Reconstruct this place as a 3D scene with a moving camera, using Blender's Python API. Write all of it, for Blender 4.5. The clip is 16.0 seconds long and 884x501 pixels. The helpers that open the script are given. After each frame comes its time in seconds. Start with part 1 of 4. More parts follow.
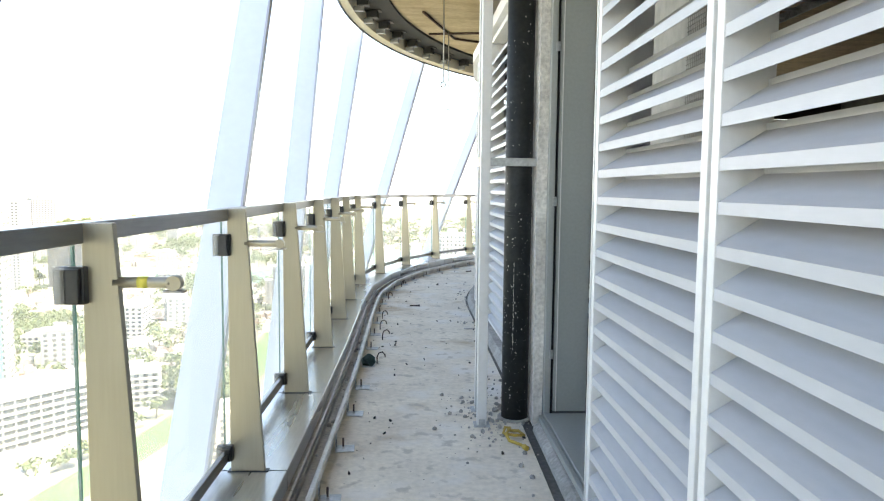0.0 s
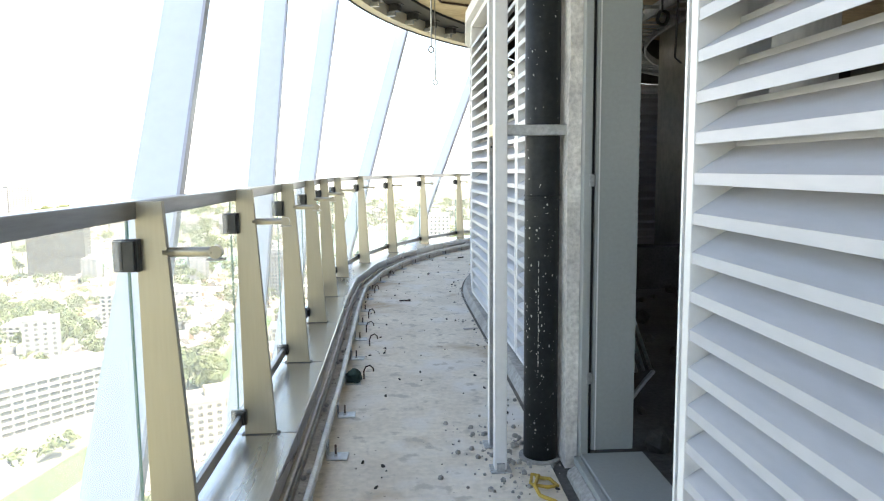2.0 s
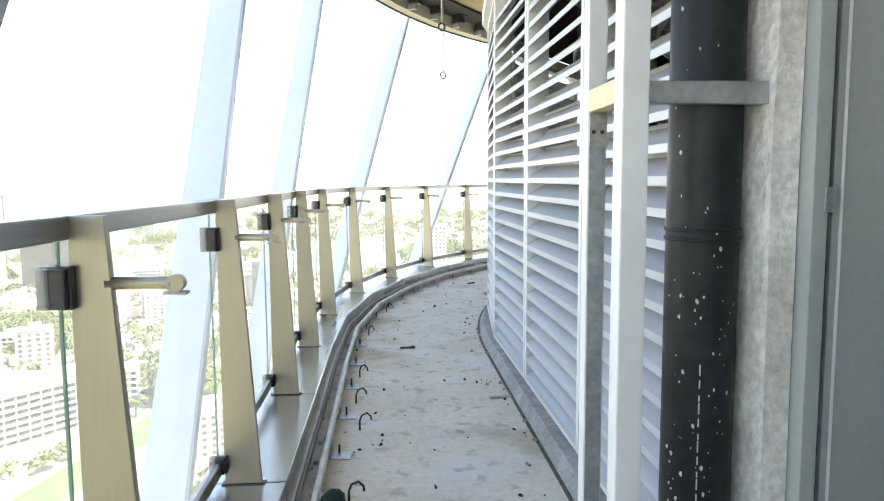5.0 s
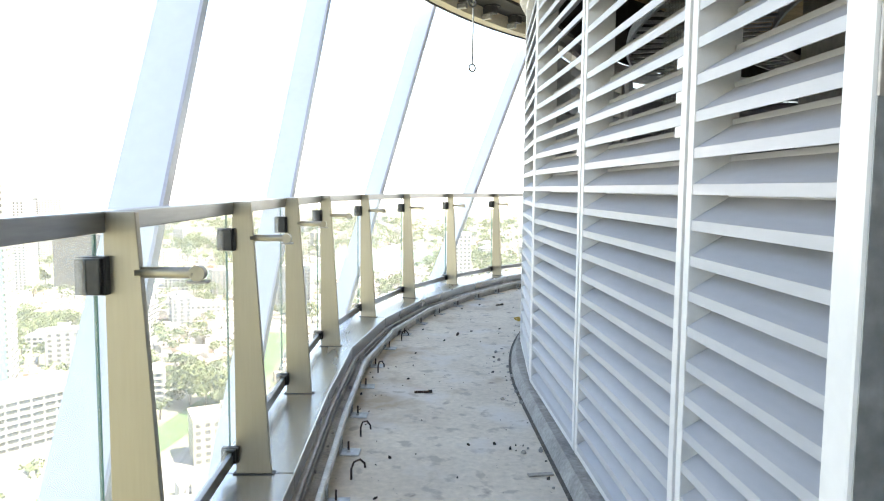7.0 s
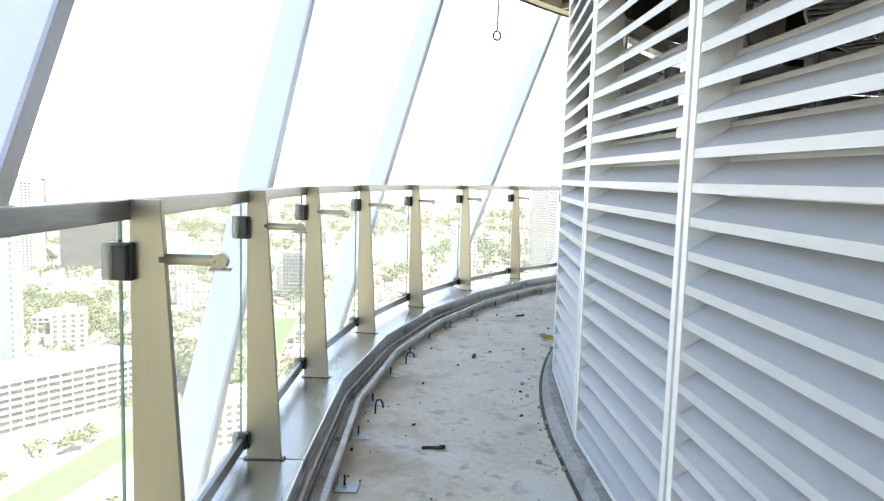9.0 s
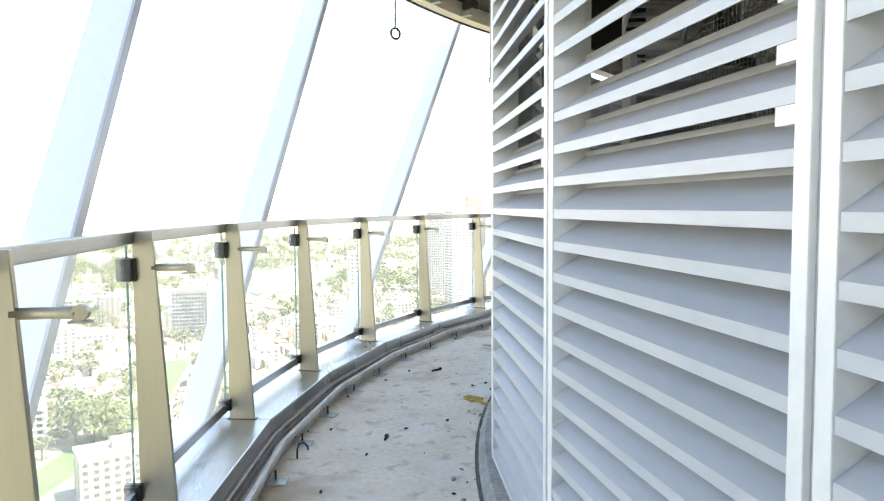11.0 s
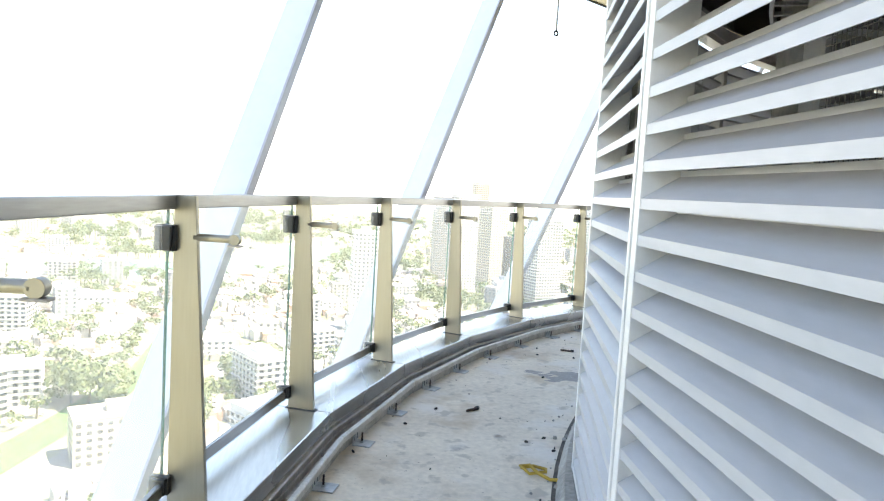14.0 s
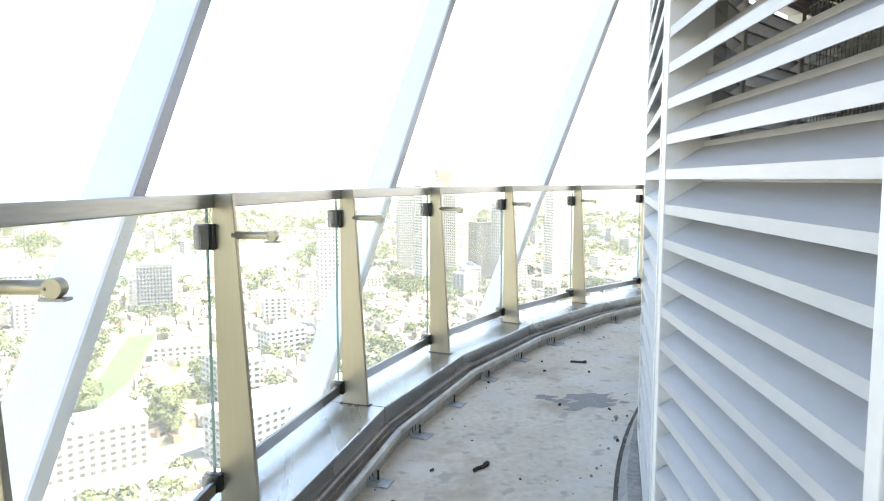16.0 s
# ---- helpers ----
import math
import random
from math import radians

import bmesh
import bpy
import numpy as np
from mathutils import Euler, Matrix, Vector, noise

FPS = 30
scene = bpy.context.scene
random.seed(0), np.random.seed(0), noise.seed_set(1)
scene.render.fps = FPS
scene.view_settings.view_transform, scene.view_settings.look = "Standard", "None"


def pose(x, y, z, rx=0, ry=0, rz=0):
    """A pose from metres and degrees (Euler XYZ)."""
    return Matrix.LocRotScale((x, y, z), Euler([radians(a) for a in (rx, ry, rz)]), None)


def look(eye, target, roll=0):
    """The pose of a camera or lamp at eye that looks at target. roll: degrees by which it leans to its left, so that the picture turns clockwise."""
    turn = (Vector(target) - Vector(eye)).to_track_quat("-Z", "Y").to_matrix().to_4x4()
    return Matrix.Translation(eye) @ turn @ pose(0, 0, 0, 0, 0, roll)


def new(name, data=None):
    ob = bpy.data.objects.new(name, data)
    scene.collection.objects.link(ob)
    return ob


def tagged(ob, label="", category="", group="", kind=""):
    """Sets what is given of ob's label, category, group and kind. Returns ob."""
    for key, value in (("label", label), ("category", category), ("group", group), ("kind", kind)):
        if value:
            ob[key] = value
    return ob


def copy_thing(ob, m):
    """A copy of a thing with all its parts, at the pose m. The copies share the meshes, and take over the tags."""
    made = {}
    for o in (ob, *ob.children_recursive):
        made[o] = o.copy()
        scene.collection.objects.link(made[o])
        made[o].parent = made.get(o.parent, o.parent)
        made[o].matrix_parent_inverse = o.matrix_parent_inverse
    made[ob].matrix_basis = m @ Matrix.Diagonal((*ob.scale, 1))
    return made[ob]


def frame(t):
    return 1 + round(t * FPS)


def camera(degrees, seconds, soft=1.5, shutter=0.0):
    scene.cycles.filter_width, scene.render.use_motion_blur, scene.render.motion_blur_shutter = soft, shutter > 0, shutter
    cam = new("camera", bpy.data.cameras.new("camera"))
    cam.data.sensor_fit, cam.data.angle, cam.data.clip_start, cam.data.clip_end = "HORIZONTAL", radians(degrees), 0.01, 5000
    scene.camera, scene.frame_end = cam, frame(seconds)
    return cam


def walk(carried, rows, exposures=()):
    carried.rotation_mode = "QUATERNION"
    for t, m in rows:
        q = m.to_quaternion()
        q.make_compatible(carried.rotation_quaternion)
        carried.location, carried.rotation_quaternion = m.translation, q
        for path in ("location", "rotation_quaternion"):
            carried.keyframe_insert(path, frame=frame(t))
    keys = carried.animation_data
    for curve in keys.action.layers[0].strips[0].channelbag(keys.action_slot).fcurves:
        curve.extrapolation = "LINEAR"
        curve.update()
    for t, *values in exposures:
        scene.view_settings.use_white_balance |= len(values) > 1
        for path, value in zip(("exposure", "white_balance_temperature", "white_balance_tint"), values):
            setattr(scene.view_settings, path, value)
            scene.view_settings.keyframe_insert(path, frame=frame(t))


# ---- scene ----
cam = camera(64.2, 16.0, soft=1.15)
METRES, EYE, TILT, LEAN, TURN = 8.5, 1.33, 0.0, 0.0, -2.3
ROWS = [
    (0.0, 0.0, 0.0, 0.0, 0.05, -4.97, -0.57),
    (0.5, 0.0009, 0.0235, -0.0008, 0.84, -5.16, 1.55),
    (1.0, 0.0083, 0.0509, -0.0002, 4.55, -4.32, -1.26),
    (1.5, 0.0024, 0.0799, -0.0037, 2.49, -5.62, -1.01),
    (2.0, -0.0098, 0.108, -0.0009, -1.36, -6.59, 0.49),
    (2.5, -0.0111, 0.1325, -0.0015, -0.41, -6.55, 2.93),
    (3.0, -0.0085, 0.1612, -0.0012, 3.77, -6.32, 1.33),
    (3.5, -0.0147, 0.1923, -0.0024, 2.06, -6.3, 0.08),
    (6.0, -0.0237, 0.3592, -0.0018, -2.48, -5.17, 0.91),
    (6.5, -0.0179, 0.3869, -0.0017, 0.83, -4.96, -1.53),
    (7.0, -0.0186, 0.4154, -0.0032, 0.48, -5.03, -0.51),
    (7.5, -0.0204, 0.4498, -0.0009, -3.65, -5.6, 0.68),
    (8.0, -0.0189, 0.4804, -0.0004, 1.93, -3.96, -0.17),
    (8.5, -0.0197, 0.5086, -0.0006, 5.02, -5.48, -0.9),
    (9.0, -0.028, 0.5441, -0.0018, 1.05, -5.91, -1.69),
    (11.5, -0.0267, 0.7075, 0.002, -7.66, -2.25, 0.6),
    (12.0, -0.0229, 0.7378, 0.0045, -5.11, -1.12, -0.26),
    (12.5, -0.0303, 0.767, 0.0008, -6.34, -1.25, -2.48),
    (13.0, -0.042, 0.7966, 0.0014, -9.17, -3.28, -2.87),
    (13.5, -0.0419, 0.823, -0.0005, -8.87, -3.18, -1.28),
    (14.0, -0.0378, 0.8547, -0.0024, -6.83, -4.85, -3.37),
    (14.5, -0.0399, 0.8927, -0.0038, -9.27, -4.92, -1.89),
    (15.0, -0.0388, 0.9241, -0.0011, -12.62, -6.07, 1.72),
    (15.5, -0.0319, 0.9554, -0.0021, -7.72, -4.81, 1.2),
    (16.0, -0.0314, 0.9863, -0.0047, -9.92, -5.71, -0.03),
]
walk(cam, [(t, pose(0, 0, EYE, TILT, LEAN, TURN) @ pose(METRES * x, METRES * y, METRES * z, 90 + pitch, roll, yaw)) for t, x, y, z, yaw, pitch, roll in ROWS], exposures=[(0.0, 2.38, 7850, 13)])

# world, sun and sky
SUN_EL, SUN_AZ = 62.0, 115.0
world = bpy.data.worlds.new("sky")
scene.world = world
world.use_nodes = True
wn = world.node_tree.nodes
sky = wn.new("ShaderNodeTexSky")
sky.sky_type = 'NISHITA'
sky.sun_disc = False
sky.sun_elevation, sky.sun_rotation = radians(SUN_EL), radians(SUN_AZ)
sky.air_density, sky.dust_density = 1.0, 0.6
wn["Background"].inputs["Strength"].default_value = 0.15
world.node_tree.links.new(sky.outputs["Color"], wn["Background"].inputs["Color"])
sun = new("sun", bpy.data.lights.new("sun", 'SUN'))
sun.data.energy, sun.data.angle, sun.data.color = 5.0, radians(0.6), (1.0, 0.95, 0.87)
_d = Vector((math.sin(radians(SUN_AZ)) * math.cos(radians(SUN_EL)), math.cos(radians(SUN_AZ)) * math.cos(radians(SUN_EL)), math.sin(radians(SUN_EL))))
sun.matrix_world = look(_d * 60, (0, 0, 0))


# materials
def mat(name, base, rough=0.6, metal=0.0, var=0.12, scale=6.0, fine=60.0, bump=0.1, tint=None, stretch=(1, 1, 1), rnd=0.0, patchy=0.5):
    m = bpy.data.materials.new(name)
    m.use_nodes = True
    nt = m.node_tree
    n, l = nt.nodes, nt.links
    b = n["Principled BSDF"]
    tc = n.new("ShaderNodeTexCoord")
    mp = n.new("ShaderNodeMapping")
    mp.inputs["Scale"].default_value = stretch
    l.new(tc.outputs["Object"], mp.inputs["Vector"])
    big, small = n.new("ShaderNodeTexNoise"), n.new("ShaderNodeTexNoise")
    big.inputs["Scale"].default_value, big.inputs["Detail"].default_value = scale, 5
    small.inputs["Scale"].default_value, small.inputs["Detail"].default_value = fine, 4
    l.new(mp.outputs[0], big.inputs["Vector"])
    l.new(mp.outputs[0], small.inputs["Vector"])
    r1 = n.new("ShaderNodeValToRGB")
    r1.color_ramp.elements[0].position, r1.color_ramp.elements[1].position = patchy - 0.2, patchy + 0.2
    t = tint or tuple(c * (1 - 2 * var) for c in base)
    r1.color_ramp.elements[0].color, r1.color_ramp.elements[1].color = (*t, 1), (*base, 1)
    l.new(big.outputs["Fac"], r1.inputs["Fac"])
    mx = n.new("ShaderNodeMix")
    mx.data_type, mx.blend_type = 'RGBA', 'MULTIPLY'
    mx.inputs["Factor"].default_value = 1.0
    r2 = n.new("ShaderNodeValToRGB")
    lo, hi = 1 - var, 1 + var
    r2.color_ramp.elements[0].position, r2.color_ramp.elements[1].position = 0.3, 0.7
    r2.color_ramp.elements[0].color, r2.color_ramp.elements[1].color = (lo, lo, lo, 1), (hi, hi, hi, 1)
    l.new(small.outputs["Fac"], r2.inputs["Fac"])
    l.new(r1.outputs["Color"], mx.inputs["A"])
    l.new(r2.outputs["Color"], mx.inputs["B"])
    out = mx.outputs["Result"]
    if rnd:
        oi = n.new("ShaderNodeObjectInfo")
        hs = n.new("ShaderNodeHueSaturation")
        mr = n.new("ShaderNodeMapRange")
        mr.inputs["To Min"].default_value, mr.inputs["To Max"].default_value = 1 - rnd, 1 + rnd
        l.new(oi.outputs["Random"], mr.inputs["Value"])
        l.new(mr.outputs["Result"], hs.inputs["Value"])
        l.new(out, hs.inputs["Color"])
        out = hs.outputs["Color"]
    l.new(out, b.inputs["Base Color"])
    b.inputs["Metallic"].default_value = metal
    rr = n.new("ShaderNodeMapRange")
    rr.inputs["To Min"].default_value, rr.inputs["To Max"].default_value = max(0.02, rough - 0.1), min(1, rough + 0.1)
    l.new(big.outputs["Fac"], rr.inputs["Value"])
    l.new(rr.outputs["Result"], b.inputs["Roughness"])
    if bump:
        bp = n.new("ShaderNodeBump")
        bp.inputs["Strength"].default_value, bp.inputs["Distance"].default_value = bump, 0.01
        l.new(small.outputs["Fac"], bp.inputs["Height"])
        l.new(bp.outputs["Normal"], b.inputs["Normal"])
    return m


def island(name, cols, rough=0.8):
    """A matt material whose colour varies from piece to piece of one mesh."""
    m = bpy.data.materials.new(name)
    m.use_nodes = True
    n, l = m.node_tree.nodes, m.node_tree.links
    g, r = n.new("ShaderNodeNewGeometry"), n.new("ShaderNodeValToRGB")
    r.color_ramp.interpolation = 'LINEAR'
    while len(r.color_ramp.elements) < len(cols):
        r.color_ramp.elements.new(0.5)
    for i, c in enumerate(cols):
        r.color_ramp.elements[i].position = i / (len(cols) - 1)
        r.color_ramp.elements[i].color = (*c, 1)
    l.new(g.outputs["Random Per Island"], r.inputs["Fac"])
    l.new(r.outputs["Color"], n["Principled BSDF"].inputs["Base Color"])
    n["Principled BSDF"].inputs["Roughness"].default_value = rough
    return m


def floor_material():
    m = mat("cast concrete floor", (0.75, 0.69, 0.59), 0.85, var=0.1, scale=2.2, fine=28, bump=0.35, tint=(0.62, 0.555, 0.465))
    n, l = m.node_tree.nodes, m.node_tree.links
    b = n["Principled BSDF"]
    tc = n.new("ShaderNodeTexCoord")
    prev = b.inputs["Base Color"].links[0].from_socket
    for sc, lo, hi, col, seed in ((1.6, 0.58, 0.66, (0.42, 0.32, 0.21), 3), (5.0, 0.63, 0.70, (0.20, 0.16, 0.13), 11), (2.6, 0.52, 0.66, (0.72, 0.70, 0.67), 23), (9.0, 0.57, 0.64, (0.44, 0.40, 0.34), 31), (38.0, 0.66, 0.71, (0.14, 0.11, 0.09), 5)):
        t = n.new("ShaderNodeTexNoise")
        t.noise_dimensions = '4D'
        t.inputs["W"].default_value, t.inputs["Scale"].default_value, t.inputs["Detail"].default_value = seed, sc, 8
        l.new(tc.outputs["Object"], t.inputs["Vector"])
        r = n.new("ShaderNodeMapRange")
        r.inputs["From Min"].default_value, r.inputs["From Max"].default_value = lo, hi
        r.inputs["To Max"].default_value = 0.75
        l.new(t.outputs["Fac"], r.inputs["Value"])
        mx = n.new("ShaderNodeMix")
        mx.data_type = 'RGBA'
        l.new(r.outputs["Result"], mx.inputs["Factor"])
        l.new(prev, mx.inputs["A"])
        mx.inputs["B"].default_value = (*col, 1)
        prev = mx.outputs["Result"]
    l.new(prev, b.inputs["Base Color"])
    return m


def glass_material():
    m = bpy.data.materials.new("clear glass")
    m.use_nodes = True
    n, l = m.node_tree.nodes, m.node_tree.links
    tr, gl, mx, fr = n.new("ShaderNodeBsdfTransparent"), n.new("ShaderNodeBsdfGlossy"), n.new("ShaderNodeMixShader"), n.new("ShaderNodeMapRange")
    lw, pw = n.new("ShaderNodeLayerWeight"), n.new("ShaderNodeMath")
    lw.inputs["Blend"].default_value = 0.5
    pw.operation = 'POWER'
    pw.inputs[1].default_value = 4.0
    l.new(lw.outputs["Facing"], pw.inputs[0])
    l.new(pw.outputs[0], fr.inputs["Value"])
    fr.inputs["To Min"].default_value, fr.inputs["To Max"].default_value = 0.015, 0.3
    tr.inputs["Color"].default_value = (0.935, 0.96, 0.955, 1)
    gl.inputs["Roughness"].default_value = 0.02
    l.new(fr.outputs[0], mx.inputs[0])
    l.new(tr.outputs[0], mx.inputs[1])
    l.new(gl.outputs[0], mx.inputs[2])
    # Translucent veil added to the pane to imitate milky haze over the city
    haze_veil, veil_mix = n.new("ShaderNodeBsdfTranslucent"), n.new("ShaderNodeMixShader")
    haze_veil.inputs["Color"].default_value = (0.9, 0.9, 0.88, 1)
    veil_mix.inputs[0].default_value = 0.11
    l.new(mx.outputs[0], veil_mix.inputs[1])
    l.new(haze_veil.outputs[0], veil_mix.inputs[2])
    l.new(veil_mix.outputs[0], n["Material Output"].inputs["Surface"])
    return m


M_FLOOR = floor_material()
M_CONC = mat("rough concrete", (0.40, 0.385, 0.36), 0.9, var=0.2, scale=5, fine=50, bump=0.6)
M_SOFFIT = mat("formwork soffit", (0.52, 0.42, 0.27), 0.85, var=0.18, scale=1.5, fine=14, bump=0.2, tint=(0.36, 0.28, 0.17), stretch=(1, 4, 1))
M_STEEL = mat("brushed stainless", (0.385, 0.345, 0.27), 0.4, 0.8, var=0.025, scale=4, fine=120, bump=0.03, stretch=(1, 1, 0.06))
M_CAP = mat("stainless cap", (0.62, 0.61, 0.59), 0.27, 0.9, var=0.07, scale=3, fine=90, bump=0.03, stretch=(1, 0.1, 1))
M_RAIL = mat("stainless rail", (0.36, 0.355, 0.35), 0.3, 0.9, var=0.08, scale=5, fine=90, bump=0.02, stretch=(1, 0.08, 1))
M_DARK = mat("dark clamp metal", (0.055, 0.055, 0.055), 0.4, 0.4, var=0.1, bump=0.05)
M_GALV = mat("galvanised steel", (0.50, 0.52, 0.53), 0.42, 0.75, var=0.15, scale=14, fine=60, bump=0.1)
M_TRIM = mat("dull aluminium trim", (0.48, 0.46, 0.43), 0.5, 0.5, var=0.16, scale=8, fine=70, bump=0.15, tint=(0.30, 0.27, 0.24))
M_GUTTER = mat("dusty gutter", (0.50, 0.48, 0.45), 0.75, 0.1, var=0.2, scale=7, fine=60, bump=0.3, tint=(0.34, 0.31, 0.27))
M_WHITE = mat("white powder coat", (0.66, 0.66, 0.655), 0.42, var=0.03, scale=3, fine=40, bump=0.03)
# White paint darkened to bluish grey for the shade between blades
M_SLAT = mat("white louvre blade toned for shade", (0.41, 0.42, 0.445), 0.45, var=0.03, scale=3, fine=50, bump=0.04, stretch=(1, 0.3, 1), rnd=0.03)
M_GREY = mat("grey door paint", (0.29, 0.31, 0.30), 0.45, var=0.04, scale=2, fine=60, bump=0.05)
M_PIPE = mat("black plastic pipe", (0.012, 0.014, 0.015), 0.5, var=0.2, scale=9, fine=50, bump=0.06, tint=(0.022, 0.025, 0.026))
M_PIPE.node_tree.nodes["Principled BSDF"].inputs["Specular IOR Level"].default_value = 0.25
M_SPLASH = mat("cement splash", (0.5, 0.5, 0.5), 0.9)
M_FIN = mat("pale fin cladding", (0.70, 0.76, 0.84), 0.35, 0.0, var=0.02, scale=1.2, fine=20, bump=0.02)
M_FINEDGE = mat("fin edge trim", (0.46, 0.47, 0.53), 0.4, 0.2, var=0.05)
M_RUBBER = mat("black rubber", (0.02, 0.02, 0.02), 0.7, var=0.2)
M_RUST = mat("rusty iron", (0.10, 0.06, 0.045), 0.85, 0.2, var=0.3, scale=20)
M_ROPE = mat("yellow rope", (0.62, 0.42, 0.08), 0.85, var=0.2, fine=300, bump=0.5)
M_CREAM = mat("masking taped bar", (0.70, 0.58, 0.34), 0.6, var=0.1)
M_MESH = mat("wire mesh", (0.30, 0.30, 0.27), 0.6, 0.5)
M_BLUE = mat("blue label", (0.03, 0.10, 0.32), 0.5)
M_YELLOW = mat("yellow lettering", (0.75, 0.65, 0.10), 0.5)
M_GLASS = glass_material()
M_GEDGE = mat("green glass edge", (0.10, 0.24, 0.20), 0.2, var=0.03, bump=0)
M_LIP = mat("pale aluminium lip", (0.66, 0.65, 0.63), 0.5, 0.35, var=0.12, scale=9, fine=80, bump=0.1, tint=(0.46, 0.44, 0.40))
M_RING = mat("cream ring cladding", (0.74, 0.67, 0.50), 0.5, var=0.06, scale=2, fine=30, bump=0.05)
# Concrete with the dim room's shade put into its colour
M_ROOM = mat("concrete darkened for room shade", (0.11, 0.107, 0.10), 0.9, var=0.25, scale=3, fine=40, bump=0.5)
M_JOINT = mat("grey joint cover", (0.42, 0.43, 0.44), 0.4, 0.3, var=0.05)
M_BITS = mat("dark debris", (0.07, 0.06, 0.055), 0.9, var=0.3)


# mesh helpers
def box_bm(bm, x0, x1, y0, y1, z0, z1, bevel=0.0):
    v = [bm.verts.new((x, y, z)) for z in (z0, z1) for x, y in ((x0, y0), (x1, y0), (x1, y1), (x0, y1))]
    fs = [bm.faces.new([v[i] for i in q]) for q in ((3, 2, 1, 0), (4, 5, 6, 7), (0, 1, 5, 4), (1, 2, 6, 5), (2, 3, 7, 6), (3, 0, 4, 7))]
    if bevel:
        bmesh.ops.bevel(bm, geom=list({e for f in fs for e in f.edges}), offset=bevel, segments=2, affect='EDGES', profile=0.6)
    return bm


def box(x0, x1, y0, y1, z0, z1, bevel=0.0):
    return box_bm(bmesh.new(), x0, x1, y0, y1, z0, z1, bevel)


def tube_bm(bm, pts, r, seg=10, cap=True):
    """A round bar along pts."""
    pts = [Vector(p) for p in pts]
    rings = []
    for i, p in enumerate(pts):
        t = (pts[min(i + 1, len(pts) - 1)] - pts[max(i - 1, 0)]).normalized()
        a = t.orthogonal().normalized() if i == 0 else (a - t * a.dot(t)).normalized()
        b = t.cross(a)
        rings.append([bm.verts.new(p + (a * math.cos(k * math.tau / seg) + b * math.sin(k * math.tau / seg)) * r) for k in range(seg)])
    for q, w in zip(rings, rings[1:]):
        for k in range(seg):
            f = bm.faces.new((q[k], q[(k + 1) % seg], w[(k + 1) % seg], w[k]))
            f.smooth = True
    if cap:
        bm.faces.new(rings[0][::-1])
        bm.faces.new(rings[-1])
    return bm


def tube(pts, r, seg=10):
    return tube_bm(bmesh.new(), pts, r, seg)


def prism(profile, y0, y1):
    """A closed (x, z) outline pulled along y."""
    bm = bmesh.new()
    a = [bm.verts.new((x, y0, z)) for x, z in profile]
    b = [bm.verts.new((x, y1, z)) for x, z in profile]
    n = len(a)
    for i in range(n):
        bm.faces.new((a[i], a[(i + 1) % n], b[(i + 1) % n], b[i]))
    bm.faces.new(a[::-1])
    bm.faces.new(b)
    bmesh.ops.recalc_face_normals(bm, faces=bm.faces)
    return bm


def meshed(bm, name, material):
    me = bpy.data.meshes.new(name)
    bm.to_mesh(me)
    bm.free()
    me.materials.append(material)
    return me


def part(name, bm, material, parent=None, label=""):
    ob = new(name, meshed(bm, name, material) if isinstance(bm, bmesh.types.BMesh) else bm)
    ob.parent = parent
    return tagged(ob, label)


def thing(name, m=None, label="", category="", group="", kind=""):
    ob = new(name)
    ob.empty_display_size = 0.1
    if m is not None:
        ob.matrix_basis = m
    return tagged(ob, label, category, group, kind)


# the plan: a terrace edge, straight and then bending round CX, CY
EDGE, CX, CY, RAD = -0.52, 7.33, 7.9, 7.85


def along(s, off=0.0, z=0.0):
    """The place s metres along the plinth's inner edge and off metres outside it, turned with it."""
    if s <= CY:
        bow = 0.007 * max(0.0, 7.5 - s) if s > 5.1 else 0.0168 - 0.0033 * (5.1 - max(s, 1.2)) ** 2
        return pose(EDGE - off + bow, s, z)
    a = (s - CY) / RAD
    r = RAD + off
    return pose(CX - r * math.cos(a), CY + r * math.sin(a), z, 0, 0, -math.degrees(a))


def sweep(profile, s0, s1, step=0.2):
    """A closed (off, z) outline pulled along the terrace edge."""
    bm = bmesh.new()
    n = max(2, int((s1 - s0) / step) + 1)
    ss = [s0 + (s1 - s0) * i / (n - 1) for i in range(n)]
    rings = [[bm.verts.new(along(s, o, z).translation) for o, z in profile] for s in ss]
    k = len(profile)
    for a, b in zip(rings, rings[1:]):
        for i in range(k):
            bm.faces.new((a[i], a[(i + 1) % k], b[(i + 1) % k], b[i]))
    bm.faces.new(rings[0][::-1])
    bm.faces.new(rings[-1])
    bmesh.ops.recalc_face_normals(bm, faces=bm.faces)
    return bm


def rect(o0, o1, z0, z1):
    return [(o0, z0), (o1, z0), (o1, z1), (o0, z1)]


S0, S1 = -5.0, 22.0
SOFFIT = 3.62


